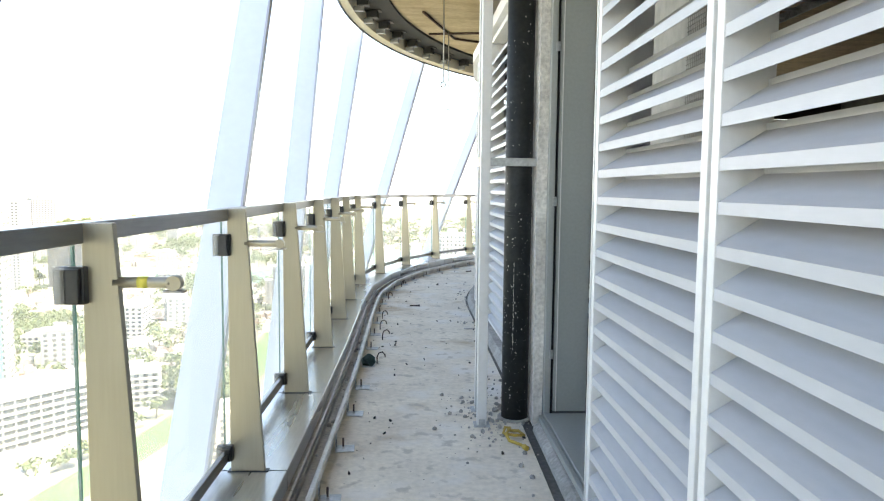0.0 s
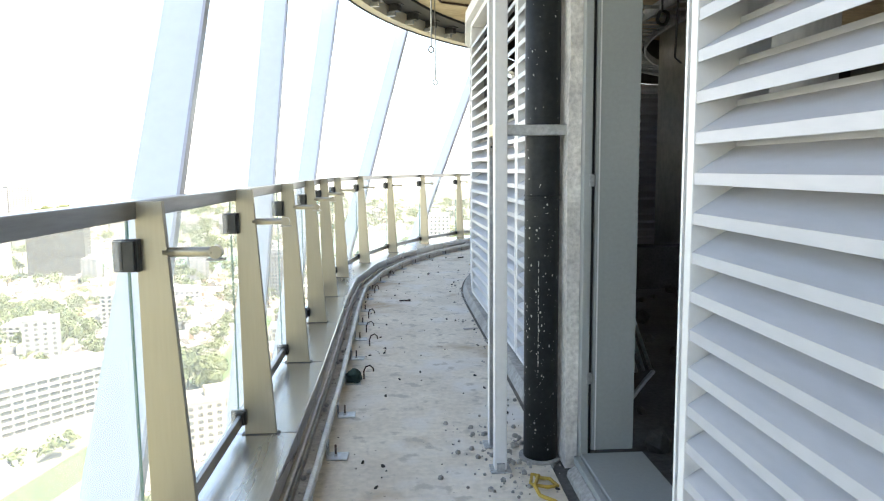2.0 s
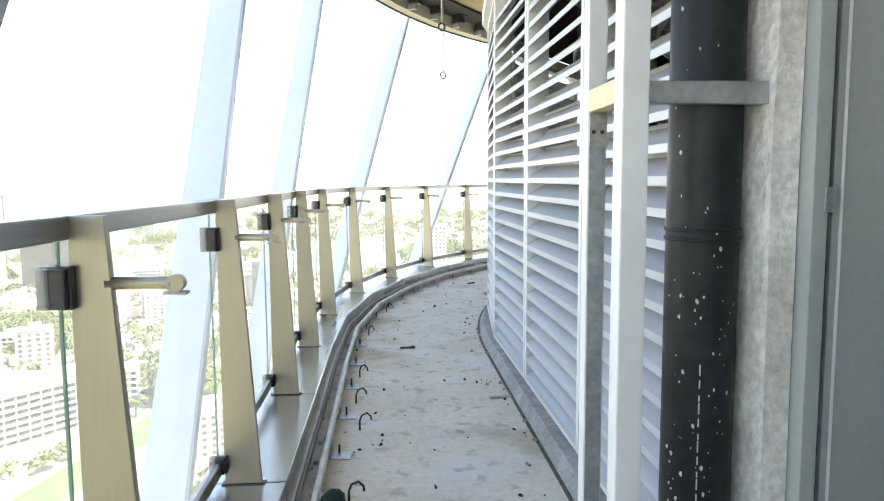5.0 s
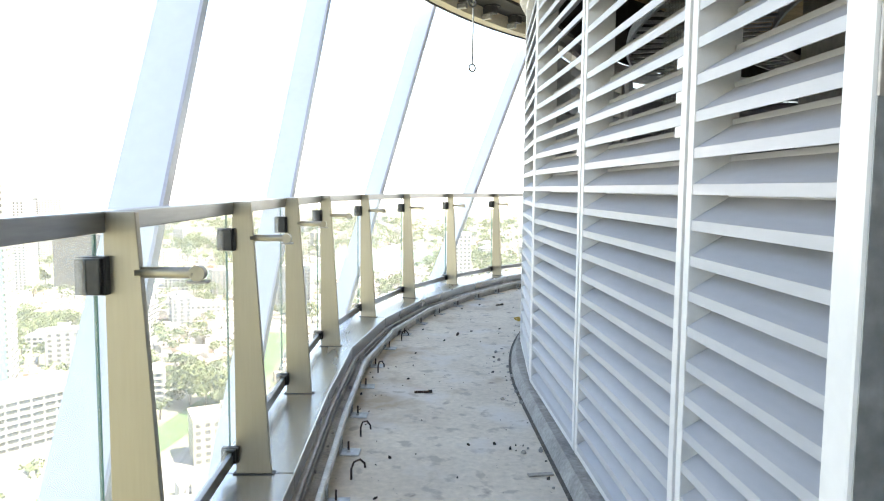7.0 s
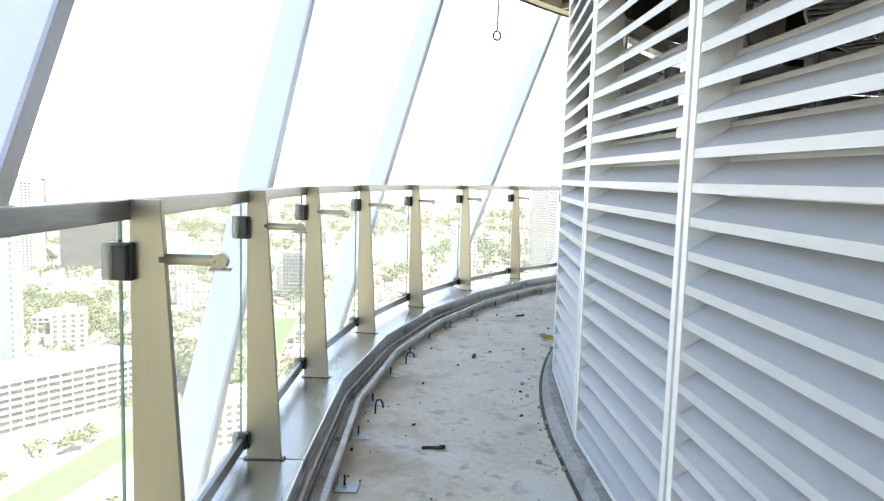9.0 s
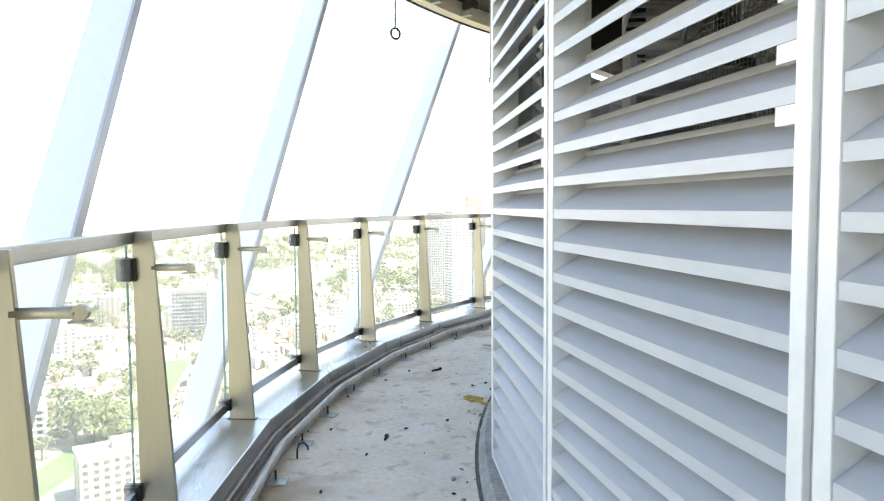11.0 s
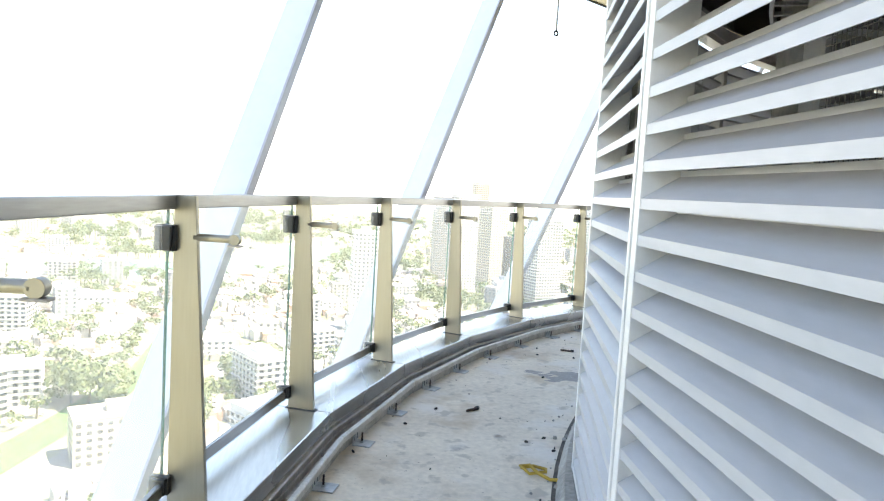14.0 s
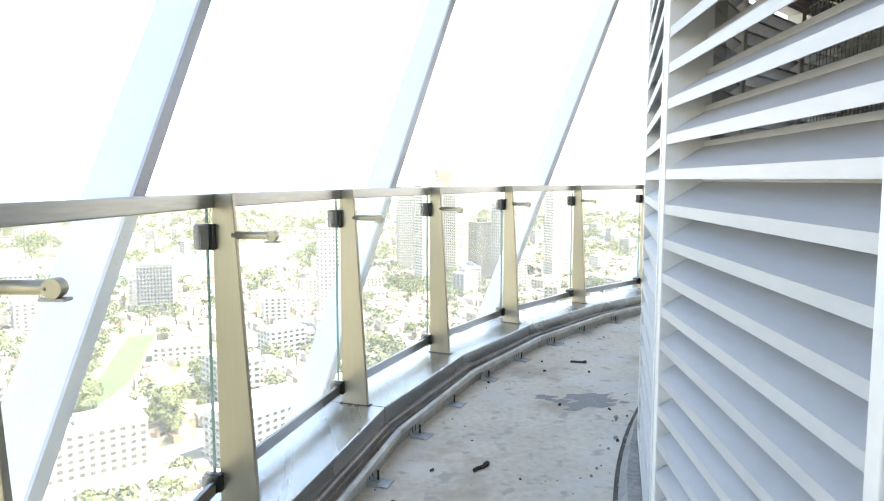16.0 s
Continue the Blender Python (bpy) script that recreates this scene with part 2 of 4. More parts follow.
# ---- structure ----
def structure():
    tagged(part("floor", sweep(rect(-0.08, -1.13, -0.3, 0.0), S0, S1), M_FLOOR), "dusty grey cast concrete terrace floor with stains", "floor", kind="structure")
    tagged(part("room_floor", sweep(rect(-1.134, -7.0, -0.3, -0.004), S0, S1), M_ROOM), "bare concrete floor of the plant room, darkened for shade", "floor", kind="structure")
    tagged(part("slab_edge", sweep(rect(0.33, -0.076, -0.3, 0.02), S0, S1), M_GUTTER), "concrete slab edge below the railing plinth", "slab", kind="structure")
    tagged(part("kerb", sweep([(-1.150, -0.05), (-1.30, -0.05), (-1.30, 0.075), (-1.185, 0.07), (-1.165, 0.04), (-1.150, 0.004)], 4.16, S1), M_CONC), "rough concrete kerb under the louvre wall", "kerb", kind="structure")
    tagged(part("kerb_near", sweep([(-1.17, -0.05), (-1.30, -0.05), (-1.30, 0.05), (-1.21, 0.045), (-1.18, 0.02)], S0, 3.8), M_CONC), "rough concrete kerb along the door sill", "kerb", kind="structure")
    tagged(part("ceiling", sweep(rect(-0.16, -7.0, SOFFIT, SOFFIT + 0.3), S0, S1), M_SOFFIT), "stained plywood-marked concrete soffit", "ceiling", kind="structure")
    tagged(part("wall_back", sweep(rect(-7.0, -7.2, -0.3, 2.25), S0, S1, 0.6), M_ROOM), "concrete back wall of the plant room, darkened for shade", "wall", kind="structure")
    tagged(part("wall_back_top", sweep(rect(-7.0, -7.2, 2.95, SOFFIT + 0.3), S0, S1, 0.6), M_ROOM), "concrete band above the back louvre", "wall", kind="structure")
    for k in range(7):
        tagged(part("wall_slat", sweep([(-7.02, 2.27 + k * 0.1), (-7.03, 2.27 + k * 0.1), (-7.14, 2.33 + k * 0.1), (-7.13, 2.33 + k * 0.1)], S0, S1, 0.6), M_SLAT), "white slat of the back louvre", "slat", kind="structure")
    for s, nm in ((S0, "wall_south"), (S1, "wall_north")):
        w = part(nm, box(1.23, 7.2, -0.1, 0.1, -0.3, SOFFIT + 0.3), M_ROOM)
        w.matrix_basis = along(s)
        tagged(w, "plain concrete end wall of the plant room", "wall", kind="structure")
    # the tower below
    tagged(part("tower_shaft", sweep(rect(0.1, -7.2, -121.0, -0.31), S0, S1, 0.8), M_CONC), "concrete tower shaft below the terrace", "tower", kind="structure")


# ---- terrace edge ----
POSTS = [-4.33, -3.13, -1.93, -0.73, 0.47, 1.67, 2.86, 3.99, 5.16, 6.29, 7.40, 8.56, 9.72, 10.86, 11.98, 13.11, 14.22, 15.36, 16.5, 17.64]


def plinth():
    grp = "steel plinth caps"
    for a, b in zip(POSTS, POSTS[1:]):
        t = thing("plinth_cap", label="brushed stainless plinth cap under the glass railing", category="plinth", group=grp)
        part("top_cap", sweep([(0.004, 0.075), (0.33, 0.075), (0.33, 0.16), (0.004, 0.16), (0.0, 0.156), (0.0, 0.08)], a + 0.005, b - 0.005, 2.0), M_CAP, t)
        part("ledge", sweep([(-0.022, 0.045), (0.0, 0.045), (0.0, 0.072), (-0.014, 0.074), (-0.022, 0.07)], a + 0.002, b - 0.002, 2.0), M_TRIM, t, "dull aluminium ledge")
        part("foot_trim", sweep([(-0.035, 0.022), (0.0, 0.022), (0.0, 0.043), (-0.030, 0.043)], a + 0.002, b - 0.002, 2.0), M_TRIM, t, "stained lower trim")


def lip():
    t = thing("gutter_lip", label="pale metal lip bar edging the gutter", category="gutter edge")
    s = 0.4 - 4.6
    while s < S1 - 1:
        part("lip_bar", sweep([(-0.092, 0.055), (-0.118, 0.055), (-0.118, 0.083), (-0.112, 0.088), (-0.097, 0.088), (-0.092, 0.083)], s, s + 1.146, 2.0), M_LIP, t)
        part("lip_web", sweep(rect(-0.094, -0.098, 0.0, 0.055), s, s + 1.146, 2.0), M_GUTTER, t)
        s += 1.15


def bracket():
    t = thing("angle_bracket", label="galvanised steel angle bracket bolted to the floor", category="bracket", group="angle brackets along the gutter")
    part("foot", box(0.0, 0.095, -0.045, 0.045, 0.001, 0.008, 0.002), M_GALV, t)
    part("upright", box(-0.002, 0.004, -0.035, 0.035, 0.007, 0.075, 0.0015), M_GALV, t)
    for y in (-0.018, 0.018):
        part("slot", box(0.0042, 0.005, y - 0.004, y + 0.004, 0.02, 0.06), M_RUBBER, t)
    part("nut", box(0.03, 0.046, -0.008, 0.008, 0.007, 0.017, 0.002), M_GALV, t)
    part("bolt", tube([(0.038, 0, 0.007), (0.038, 0, 0.06)], 0.005, 8), M_RUST, t)
    return t


def brackets():
    b = bracket()
    k0 = 6.92 - 0.57 * 15
    b.matrix_basis = along(k0, -0.12, 0.0)
    rng = random.Random(4)
    for k in range(1, 38):
        s = k0 + 0.57 * k
        copy_thing(b, along(s + rng.uniform(-0.02, 0.02), -0.12) @ pose(0, 0, 0, 0, 0, rng.uniform(-5, 5)))


def railing_post():
    """Local x inwards, y along; base at the plinth's top, x = 0 at the plinth's inner edge."""
    t = thing("railing_post", label="tapered brushed stainless railing post with glass clamps", category="railing post", group="railing posts")
    bm = bmesh.new()
    o0, o1, i0, i1, th = -0.228, -0.228, -0.089, -0.155, 0.011
    v = [bm.verts.new((x, y, z)) for y in (-th, th) for x, z in ((o0, 0.0), (i0, 0.0), (i1, 1.084), (o1, 1.084))]
    for q in ((0, 1, 2, 3), (7, 6, 5, 4), (0, 4, 5, 1), (1, 5, 6, 2), (2, 6, 7, 3), (3, 7, 4, 0)):
        bm.faces.new([v[i] for i in q])
    bmesh.ops.recalc_face_normals(bm, faces=bm.faces)
    bmesh.ops.bevel(bm, geom=list(bm.edges), offset=0.002, segments=1, affect='EDGES')
    part("blade", bm, M_STEEL, t)
    part("base_seam", box(-0.24, -0.075, -0.018, 0.018, 0.0, 0.004), M_DARK, t)
    for z, nm, hc in ((0.94, "upper_clamp", 0.044), (0.085, "lower_clamp", 0.032)):
        c = part(nm, box(-0.280, -0.214, -0.036, -0.008, z - hc, z + hc, 0.004), M_DARK, t, "dark metal glass clamp")
        part("clamp_jaw", box(-0.276, -0.220, -0.052, -0.037, z - hc + 0.003, z + hc - 0.003, 0.004), M_DARK, c)
        part("clamp_groove", box(-0.258, -0.250, -0.0535, -0.0522, z - hc + 0.006, z + hc - 0.006), M_RUBBER, c)
    arm = part("rail_arm", tube([(-0.16, 0.0, 0.945), (-0.045, 0.0, 0.945), (-0.034, 0.0, 0.944), (-0.028, 0.0, 0.943)], 0.0135, 12), M_STEEL, t, "short stub arm for a handrail")
    part("arm_cap", tube([(-0.020, -0.013, 0.944), (-0.020, -0.010, 0.944), (-0.020, 0.010, 0.944), (-0.020, 0.013, 0.944)], 0.018, 16), M_STEEL, arm, "round saddle end")
    part("saddle_plate", box(-0.044, 0.004, -0.015, 0.015, 0.921, 0.927, 0.002), M_TRIM, arm, "flat saddle plate")
    return t


def railing():
    p = railing_post()
    p.matrix_basis = along(POSTS[0], 0, 0.16)
    for k, s in enumerate(POSTS[1:], 1):
        q = copy_thing(p, along(s, 0, 0.16))
        if k == 5:
            part("tape", tube([(-0.104, 0.0, 0.945), (-0.080, 0.0, 0.945)], 0.0142, 14), M_YELLOW, q, "yellow tape round the stub arm")
    for a, b in zip(POSTS, POSTS[1:]):
        A, B = along(a, 0.245).translation, along(b, 0.245).translation
        d = B - A
        L = d.length
        m = pose(A.x, A.y, 0, 0, 0, math.degrees(math.atan2(-d.x, d.y)))
        t = thing("handrail", m, "flat brushed stainless handrail length on the glass", "handrail", "handrail lengths")
        part("rail_bar", box(-0.022, 0.022, 0.001, L - 0.001, 1.196, 1.245, 0.004), M_RAIL, t)
        t = thing("bottom_rail", m, "flat brushed steel rail along the foot of the glass", "rail", "bottom rails")
        part("rail_bar", box(-0.002, 0.016, 0.012, L - 0.012, 0.215, 0.262, 0.002), M_RAIL, t)
        t = thing("glass_pane", m, "clear glass railing pane with green polished edges", "glass pane", "railing glass panes")
        g = part("pane", box(-0.014, -0.005, 0.006, L - 0.006, 0.19, 1.196), M_GLASS, t)
        g.visible_shadow = False
        for y in (0.0035, L - 0.0055):
            part("pane_edge", box(-0.0115, -0.0065, y, y + 0.002, 0.19, 1.196), M_GEDGE, t, "green glass edge")


# ---- leaning fins and the ring that they carry ----
FINS, LEANING = [-7.5, -5.2, -2.9, -0.5, 1.85, 4.35, 6.60, 9.04, 11.23, 13.45, 15.68, 17.9], 0.625


def fins():
    for s2 in FINS:
        t = thing("facade_fin", label="pale blue-white leaning facade fin outside the railing", category="facade fin", group="facade fins")
        blade, edge = bmesh.new(), bmesh.new()
        zs = [-2.6 + 0.33 * i for i in range(20)]
        for bm, o0, o1, hw in ((blade, 0.421, 0.60, 0.030), (edge, 0.408, 0.4206, 0.033)):
            rings = []
            for z in zs:
                m = along(s2 - 0.033)
                rings.append([bm.verts.new(m @ Vector((-o, LEANING * (z - 2.0) + e, z))) for o, e in ((o0, -hw), (o1, -hw), (o1, hw), (o0, hw))])
            for a, b in zip(rings, rings[1:]):
                for i in range(4):
                    bm.faces.new((a[i], a[(i + 1) % 4], b[(i + 1) % 4], b[i]))
            bm.faces.new(rings[0])
            bm.faces.new(rings[-1])
            bmesh.ops.recalc_face_normals(bm, faces=bm.faces)
        part("blade", blade, M_FIN, t)
        part("inner_edge", edge, M_FINEDGE, t, "grey inner edge")


def ring():
    t = thing("ring_beam", label="curved pale ring cladding carried by the fins", category="ring beam")
    part("ring_face", sweep([(0.24, 3.43), (0.33, 3.41), (0.33, 3.92), (0.24, 3.92)], S0, S1), M_RING, t)
    part("ring_lip", sweep([(0.331, 3.395), (0.343, 3.39), (0.343, 3.45), (0.331, 3.45)], S0, S1), M_DARK, t, "dark drip lip")
    # Black filler paints the shade of the open gap behind the ring
    part("gap_shade", sweep([(-0.158, 3.585), (0.238, 3.585), (0.238, 3.9), (-0.158, 3.9)], S0, S1), M_RUBBER, t, "black solid in place of the shaded gap behind the ring")
    first = None
    for k in range(42):
        m = along(-4 + 0.6 * k, 0.0, 3.585)
        if first is None:
            first = thing("ring_bracket", m, "dark steel bracket under the slab edge", "bracket", "ring brackets")
            part("plate", box(-0.16, -0.02, -0.07, 0.07, -0.012, -0.001), M_DARK, first)
            part("block", box(-0.20, -0.06, -0.06, 0.06, -0.10, -0.012, 0.006), M_DARK, first)
            part("arm", box(-0.24, -0.12, -0.025, 0.025, -0.16, -0.1, 0.004), M_GALV, first)
        else:
            copy_thing(first, m)


# ---- louvre wall ----
PITCH, LZ0, LZ1 = 0.0985, 0.085, 2.72
slat_meshes = {}


def slat_mesh(w):
    key = round(w, 3)
    if key not in slat_meshes:
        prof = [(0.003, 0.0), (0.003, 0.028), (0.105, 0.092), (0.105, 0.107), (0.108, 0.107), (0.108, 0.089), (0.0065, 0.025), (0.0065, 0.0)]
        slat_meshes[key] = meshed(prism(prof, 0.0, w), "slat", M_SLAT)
    return slat_meshes[key]


def louvre_panel(ax, ay, bx, by, z0=LZ0, z1=LZ1, mesh=True):
    """A panel of fixed slats from a to b; local y runs along it and x inwards."""
    dx, dy = bx - ax, by - ay
    L = math.hypot(dx, dy)
    t = thing("louvre_screen", pose(ax, ay, z0, 0, 0, math.degrees(math.atan2(-dx, dy))), "white powder-coated fixed louvre panel standing on the kerb", "louvre panel", "louvre panels")
    h, st = z1 - z0, 0.038
    for y in (0.011, L - st - 0.011):
        part("stile", box(0.0, 0.125, y, y + st, 0.0, h, 0.003), M_WHITE, t)
    part("bottom_rail", box(0.002, 0.123, st + 0.012, L - st - 0.012, 0.0, 0.024, 0.002), M_WHITE, t)
    part("top_rail", box(0.002, 0.123, st + 0.012, L - st - 0.012, h - 0.045, h, 0.002), M_WHITE, t)
    part("joint_strip", box(0.014, 0.11, -0.0105, 0.0105, 0.0, h), M_JOINT, t, "grey recessed joint strip")
    me = slat_mesh(L - 2 * st - 0.026)
    z = 0.025
    while z < h - 0.15:
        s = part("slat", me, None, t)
        s.location = (0, st + 0.013, z)
        z += PITCH
    if mesh:
        key = ("net", round(L, 3), round(h, 3))
        if key in slat_meshes:
            tagged(part("insect_mesh", slat_meshes[key], None, t, "fine wire insect mesh"), kind="stuff")
            return t
        bm = bmesh.new()
        x = 0.135
        n = int((L * 0.5 - 0.05) / 0.014)
        for i in range(n):
            y = 0.05 + i * 0.014
            box_bm(bm, x, x + 0.0014, y, y + 0.0014, h * 0.45, h)
        for i in range(int(h * 0.55 / 0.014)):
            z = h * 0.45 + i * 0.014
            box_bm(bm, x + 0.002, x + 0.0038, 0.05, L * 0.5, z, z + 0.0014)
        slat_meshes[key] = meshed(bm, "insect_mesh", M_MESH)
        tagged(part("insect_mesh", slat_meshes[key], None, t, "fine wire insect mesh"), kind="stuff")
    return t


LR = 6.64


def joint(i):
    """The joints of the bending wall, from the one at y = 4.30 on."""
    if i <= 3:
        return (0.735, 0.73, 0.71, 0.69)[i], 4.30 + 1.203 * i
    a = radians(0.1 + 10.4 * (i - 3))
    return CX - LR * math.cos(a), CY + LR * math.sin(a)


def louvres():
    for i in range(13):
        a, b = joint(i), joint(i + 1)
        p = louvre_panel(*a, *b, mesh=i < 8)
        if i in (1, 2, 3):
            # White tabs imitate the bright background showing through gaps between the slats
            for k in (1, 2, 3):
                part("bright_gap_tab", box(0.0035, 0.02, 0.052, 0.10, 1.292 + PITCH * (k + 1) - LZ0 - 0.032, 1.292 + PITCH * (k + 1) - LZ0 - 0.001), M_WHITE, p, "white tab standing in for brightness seen between slats")
    near = [2.68, 1.625, 0.43, -0.77, -1.97, -3.17, -4.37]
    for b, a in zip(near, near[1:]):
        louvre_panel(0.685, a, 0.685, b, LZ0 - 0.013)
    # head trim and the recessed strip above
    for i in range(13):
        (ax, ay), (bx, by) = joint(i), joint(i + 1)
        L = math.hypot(bx - ax, by - ay)
        t = thing("head_trim_unit", pose(ax, ay, 0, 0, 0, math.degrees(math.atan2(-(bx - ax), by - ay))), "white projecting head trim above the louvre panel", "trim", "louvre heads")
        part("head_cap", box(-0.05, 0.125, 0.001, L - 0.001, 2.724, 2.83, 0.008), M_WHITE, t)
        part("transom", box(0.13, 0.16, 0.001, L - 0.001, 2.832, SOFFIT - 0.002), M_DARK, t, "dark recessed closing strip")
    t = thing("head_trim_unit", label="white head trim above the door and louvres", category="trim", group="louvre heads")
    part("head_cap", box(0.665, 0.84, -4.3, 4.2, 2.724, 2.83, 0.008), M_WHITE, t)
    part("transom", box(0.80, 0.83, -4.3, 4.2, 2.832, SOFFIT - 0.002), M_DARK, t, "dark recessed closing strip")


# ---- doorway, pipe and support frame ----
def doorway():
    t = thing("door_1", label="grey painted open doorway frame into the dark plant room", category="doorway", kind="structure")
    part("jamb_panel", box(0.786, 0.973, 3.85, 3.89, 0.09, 2.72, 0.002), M_GREY, t)
    part("jamb_edge", box(0.735, 0.768, 3.835, 3.90, 0.02, 2.72, 0.003), M_GREY, t)
    part("jamb_strip", box(0.769, 0.785, 3.862, 3.88, 0.02, 2.72), M_RUBBER, t)
    part("jamb_bead", box(0.800, 0.805, 3.846, 3.8496, 0.09, 2.72), M_WHITE, t, "pale raised bead")
    for z in (0.42, 1.27, 2.1):
        part("hinge", box(0.757, 0.780, 3.829, 3.8345, z - 0.025, z + 0.025, 0.002), M_GALV, t)
    part("sill", box(0.735, 1.01, 2.70, 3.83, 0.055, 0.085, 0.004), M_GREY, t)
    part("sill_lip", box(0.705, 0.73, 2.70, 3.83, 0.045, 0.075, 0.003), M_GREY, t)
    part("near_jamb", box(0.685, 0.90, 2.685, 2.698, 0.09, 2.72), M_WHITE, t)
    t = thing("wall_stub", label="rough plastered concrete pier edge beside the doorway", category="wall", kind="structure")
    bm = box(0.0, 0.056, 0.0, 0.22, 0.0, 2.72)
    bmesh.ops.subdivide_edges(bm, edges=bm.edges, cuts=5, use_grid_fill=True)
    for v in bm.verts:
        v.co += noise.noise_vector(v.co * 9) * 0.007
    part("plaster_edge", bm, mat("crumbling plaster", (0.68, 0.66, 0.62), 0.9, var=0.2, scale=7, fine=45, bump=0.8, tint=(0.44, 0.42, 0.39)), t)
    t.location = (0.677, 3.88, 0.0)


def pipe():
    t = thing("drain_pipe", pose(0.593, 4.007, 0), "black plastic drain pipe with cement splashes", "drain pipe")
    part("pipe_body", tube([(0, 0, 0.0), (0, 0, 1.19), (0, 0, SOFFIT - 0.002)], 0.0765, 40), M_PIPE, t)
    for z in (1.18, 1.20):
        part("weld_bead", tube([(0, 0, z), (0, 0, z + 0.007)], 0.0800, 40), M_PIPE, t)
    rng = random.Random(9)
    bm = bmesh.new()
    for _ in range(260):
        a, z = rng.uniform(3.3, 6.2), rng.choice((rng.uniform(0.05, 1.2), rng.uniform(0.1, 2.4)))
        c, r = Vector((math.cos(a) * 0.0770, math.sin(a) * 0.0770, z)), rng.choice((0.001, 0.0016, 0.0016, 0.0025, 0.004))
        u = Vector((-math.sin(a), math.cos(a), 0))
        bm.faces.new([bm.verts.new(c + u * r * math.cos(k * 1.05) * rng.uniform(0.6, 1.2) + Vector((0, 0, r * math.sin(k * 1.05) * rng.uniform(0.7, 2)))) for k in range(6)])
    tagged(part("splashes", bm, M_SPLASH, t, "pale cement splashes"), kind="stuff")
    for i in range(18):
        z = 0.42 + 0.028 * i
        a = 4.35
        part("print_mark", box(math.cos(a) * 0.0773 - 0.0012, math.cos(a) * 0.0773 + 0.0012, math.sin(a) * 0.0773 - 0.001, math.sin(a) * 0.0773 + 0.001, z, z + 0.012 + 0.006 * (i % 3)), M_SPLASH, t, "small white print mark")
    part("cement_collar", tube([(0, 0, 0.0), (0, 0, 0.006), (0, 0, 0.012)], 0.098, 24), M_CONC, t, "mortar ring at the foot")


def support():
    t = thing("support_frame", label="white steel post frame clamping the drain pipe", category="support frame")
    part("front_post", box(0.362, 0.416, 3.86, 3.914, 0.008, SOFFIT - 0.002, 0.004), M_WHITE, t)
    part("front_plate", box(0.345, 0.435, 3.84, 3.93, 0.0, 0.008, 0.002), M_GALV, t)
    part("front_rib", box(0.372, 0.406, 3.845, 3.86, 0.008, 0.04), M_GALV, t)
    part("rear_post", box(0.373, 0.418, 4.14, 4.185, 0.008, SOFFIT - 0.002, 0.004), M_WHITE, t)
    part("rear_face", box(0.377, 0.414, 4.1375, 4.1395, 0.01, 1.46), M_GALV, t, "dusty bare metal face")
    part("rear_plate", box(0.35, 0.44, 4.12, 4.21, 0.0, 0.008, 0.002), M_GALV, t)
    part("tie_bar", box(0.372, 0.412, 3.9145, 4.1365, 1.465, 1.515, 0.003), M_CREAM, t, "bar wrapped in pale tape")
    part("tie_plate", box(0.3755, 0.4165, 4.133, 4.1373, 1.385, 1.463, 0.001), M_TRIM, t)
    for x in (0.385, 0.405):
        part("tie_bolt", tube([(x, 4.1295, 1.42), (x, 4.133, 1.42)], 0.005, 8), M_DARK, t)
    part("pipe_strap", box(0.4165, 0.676, 3.902, 3.929, 1.461, 1.506, 0.003), M_GALV, t)
    part("strap_tab", box(0.660, 0.676, 3.9292, 3.96, 1.461, 1.506), M_GALV, t)


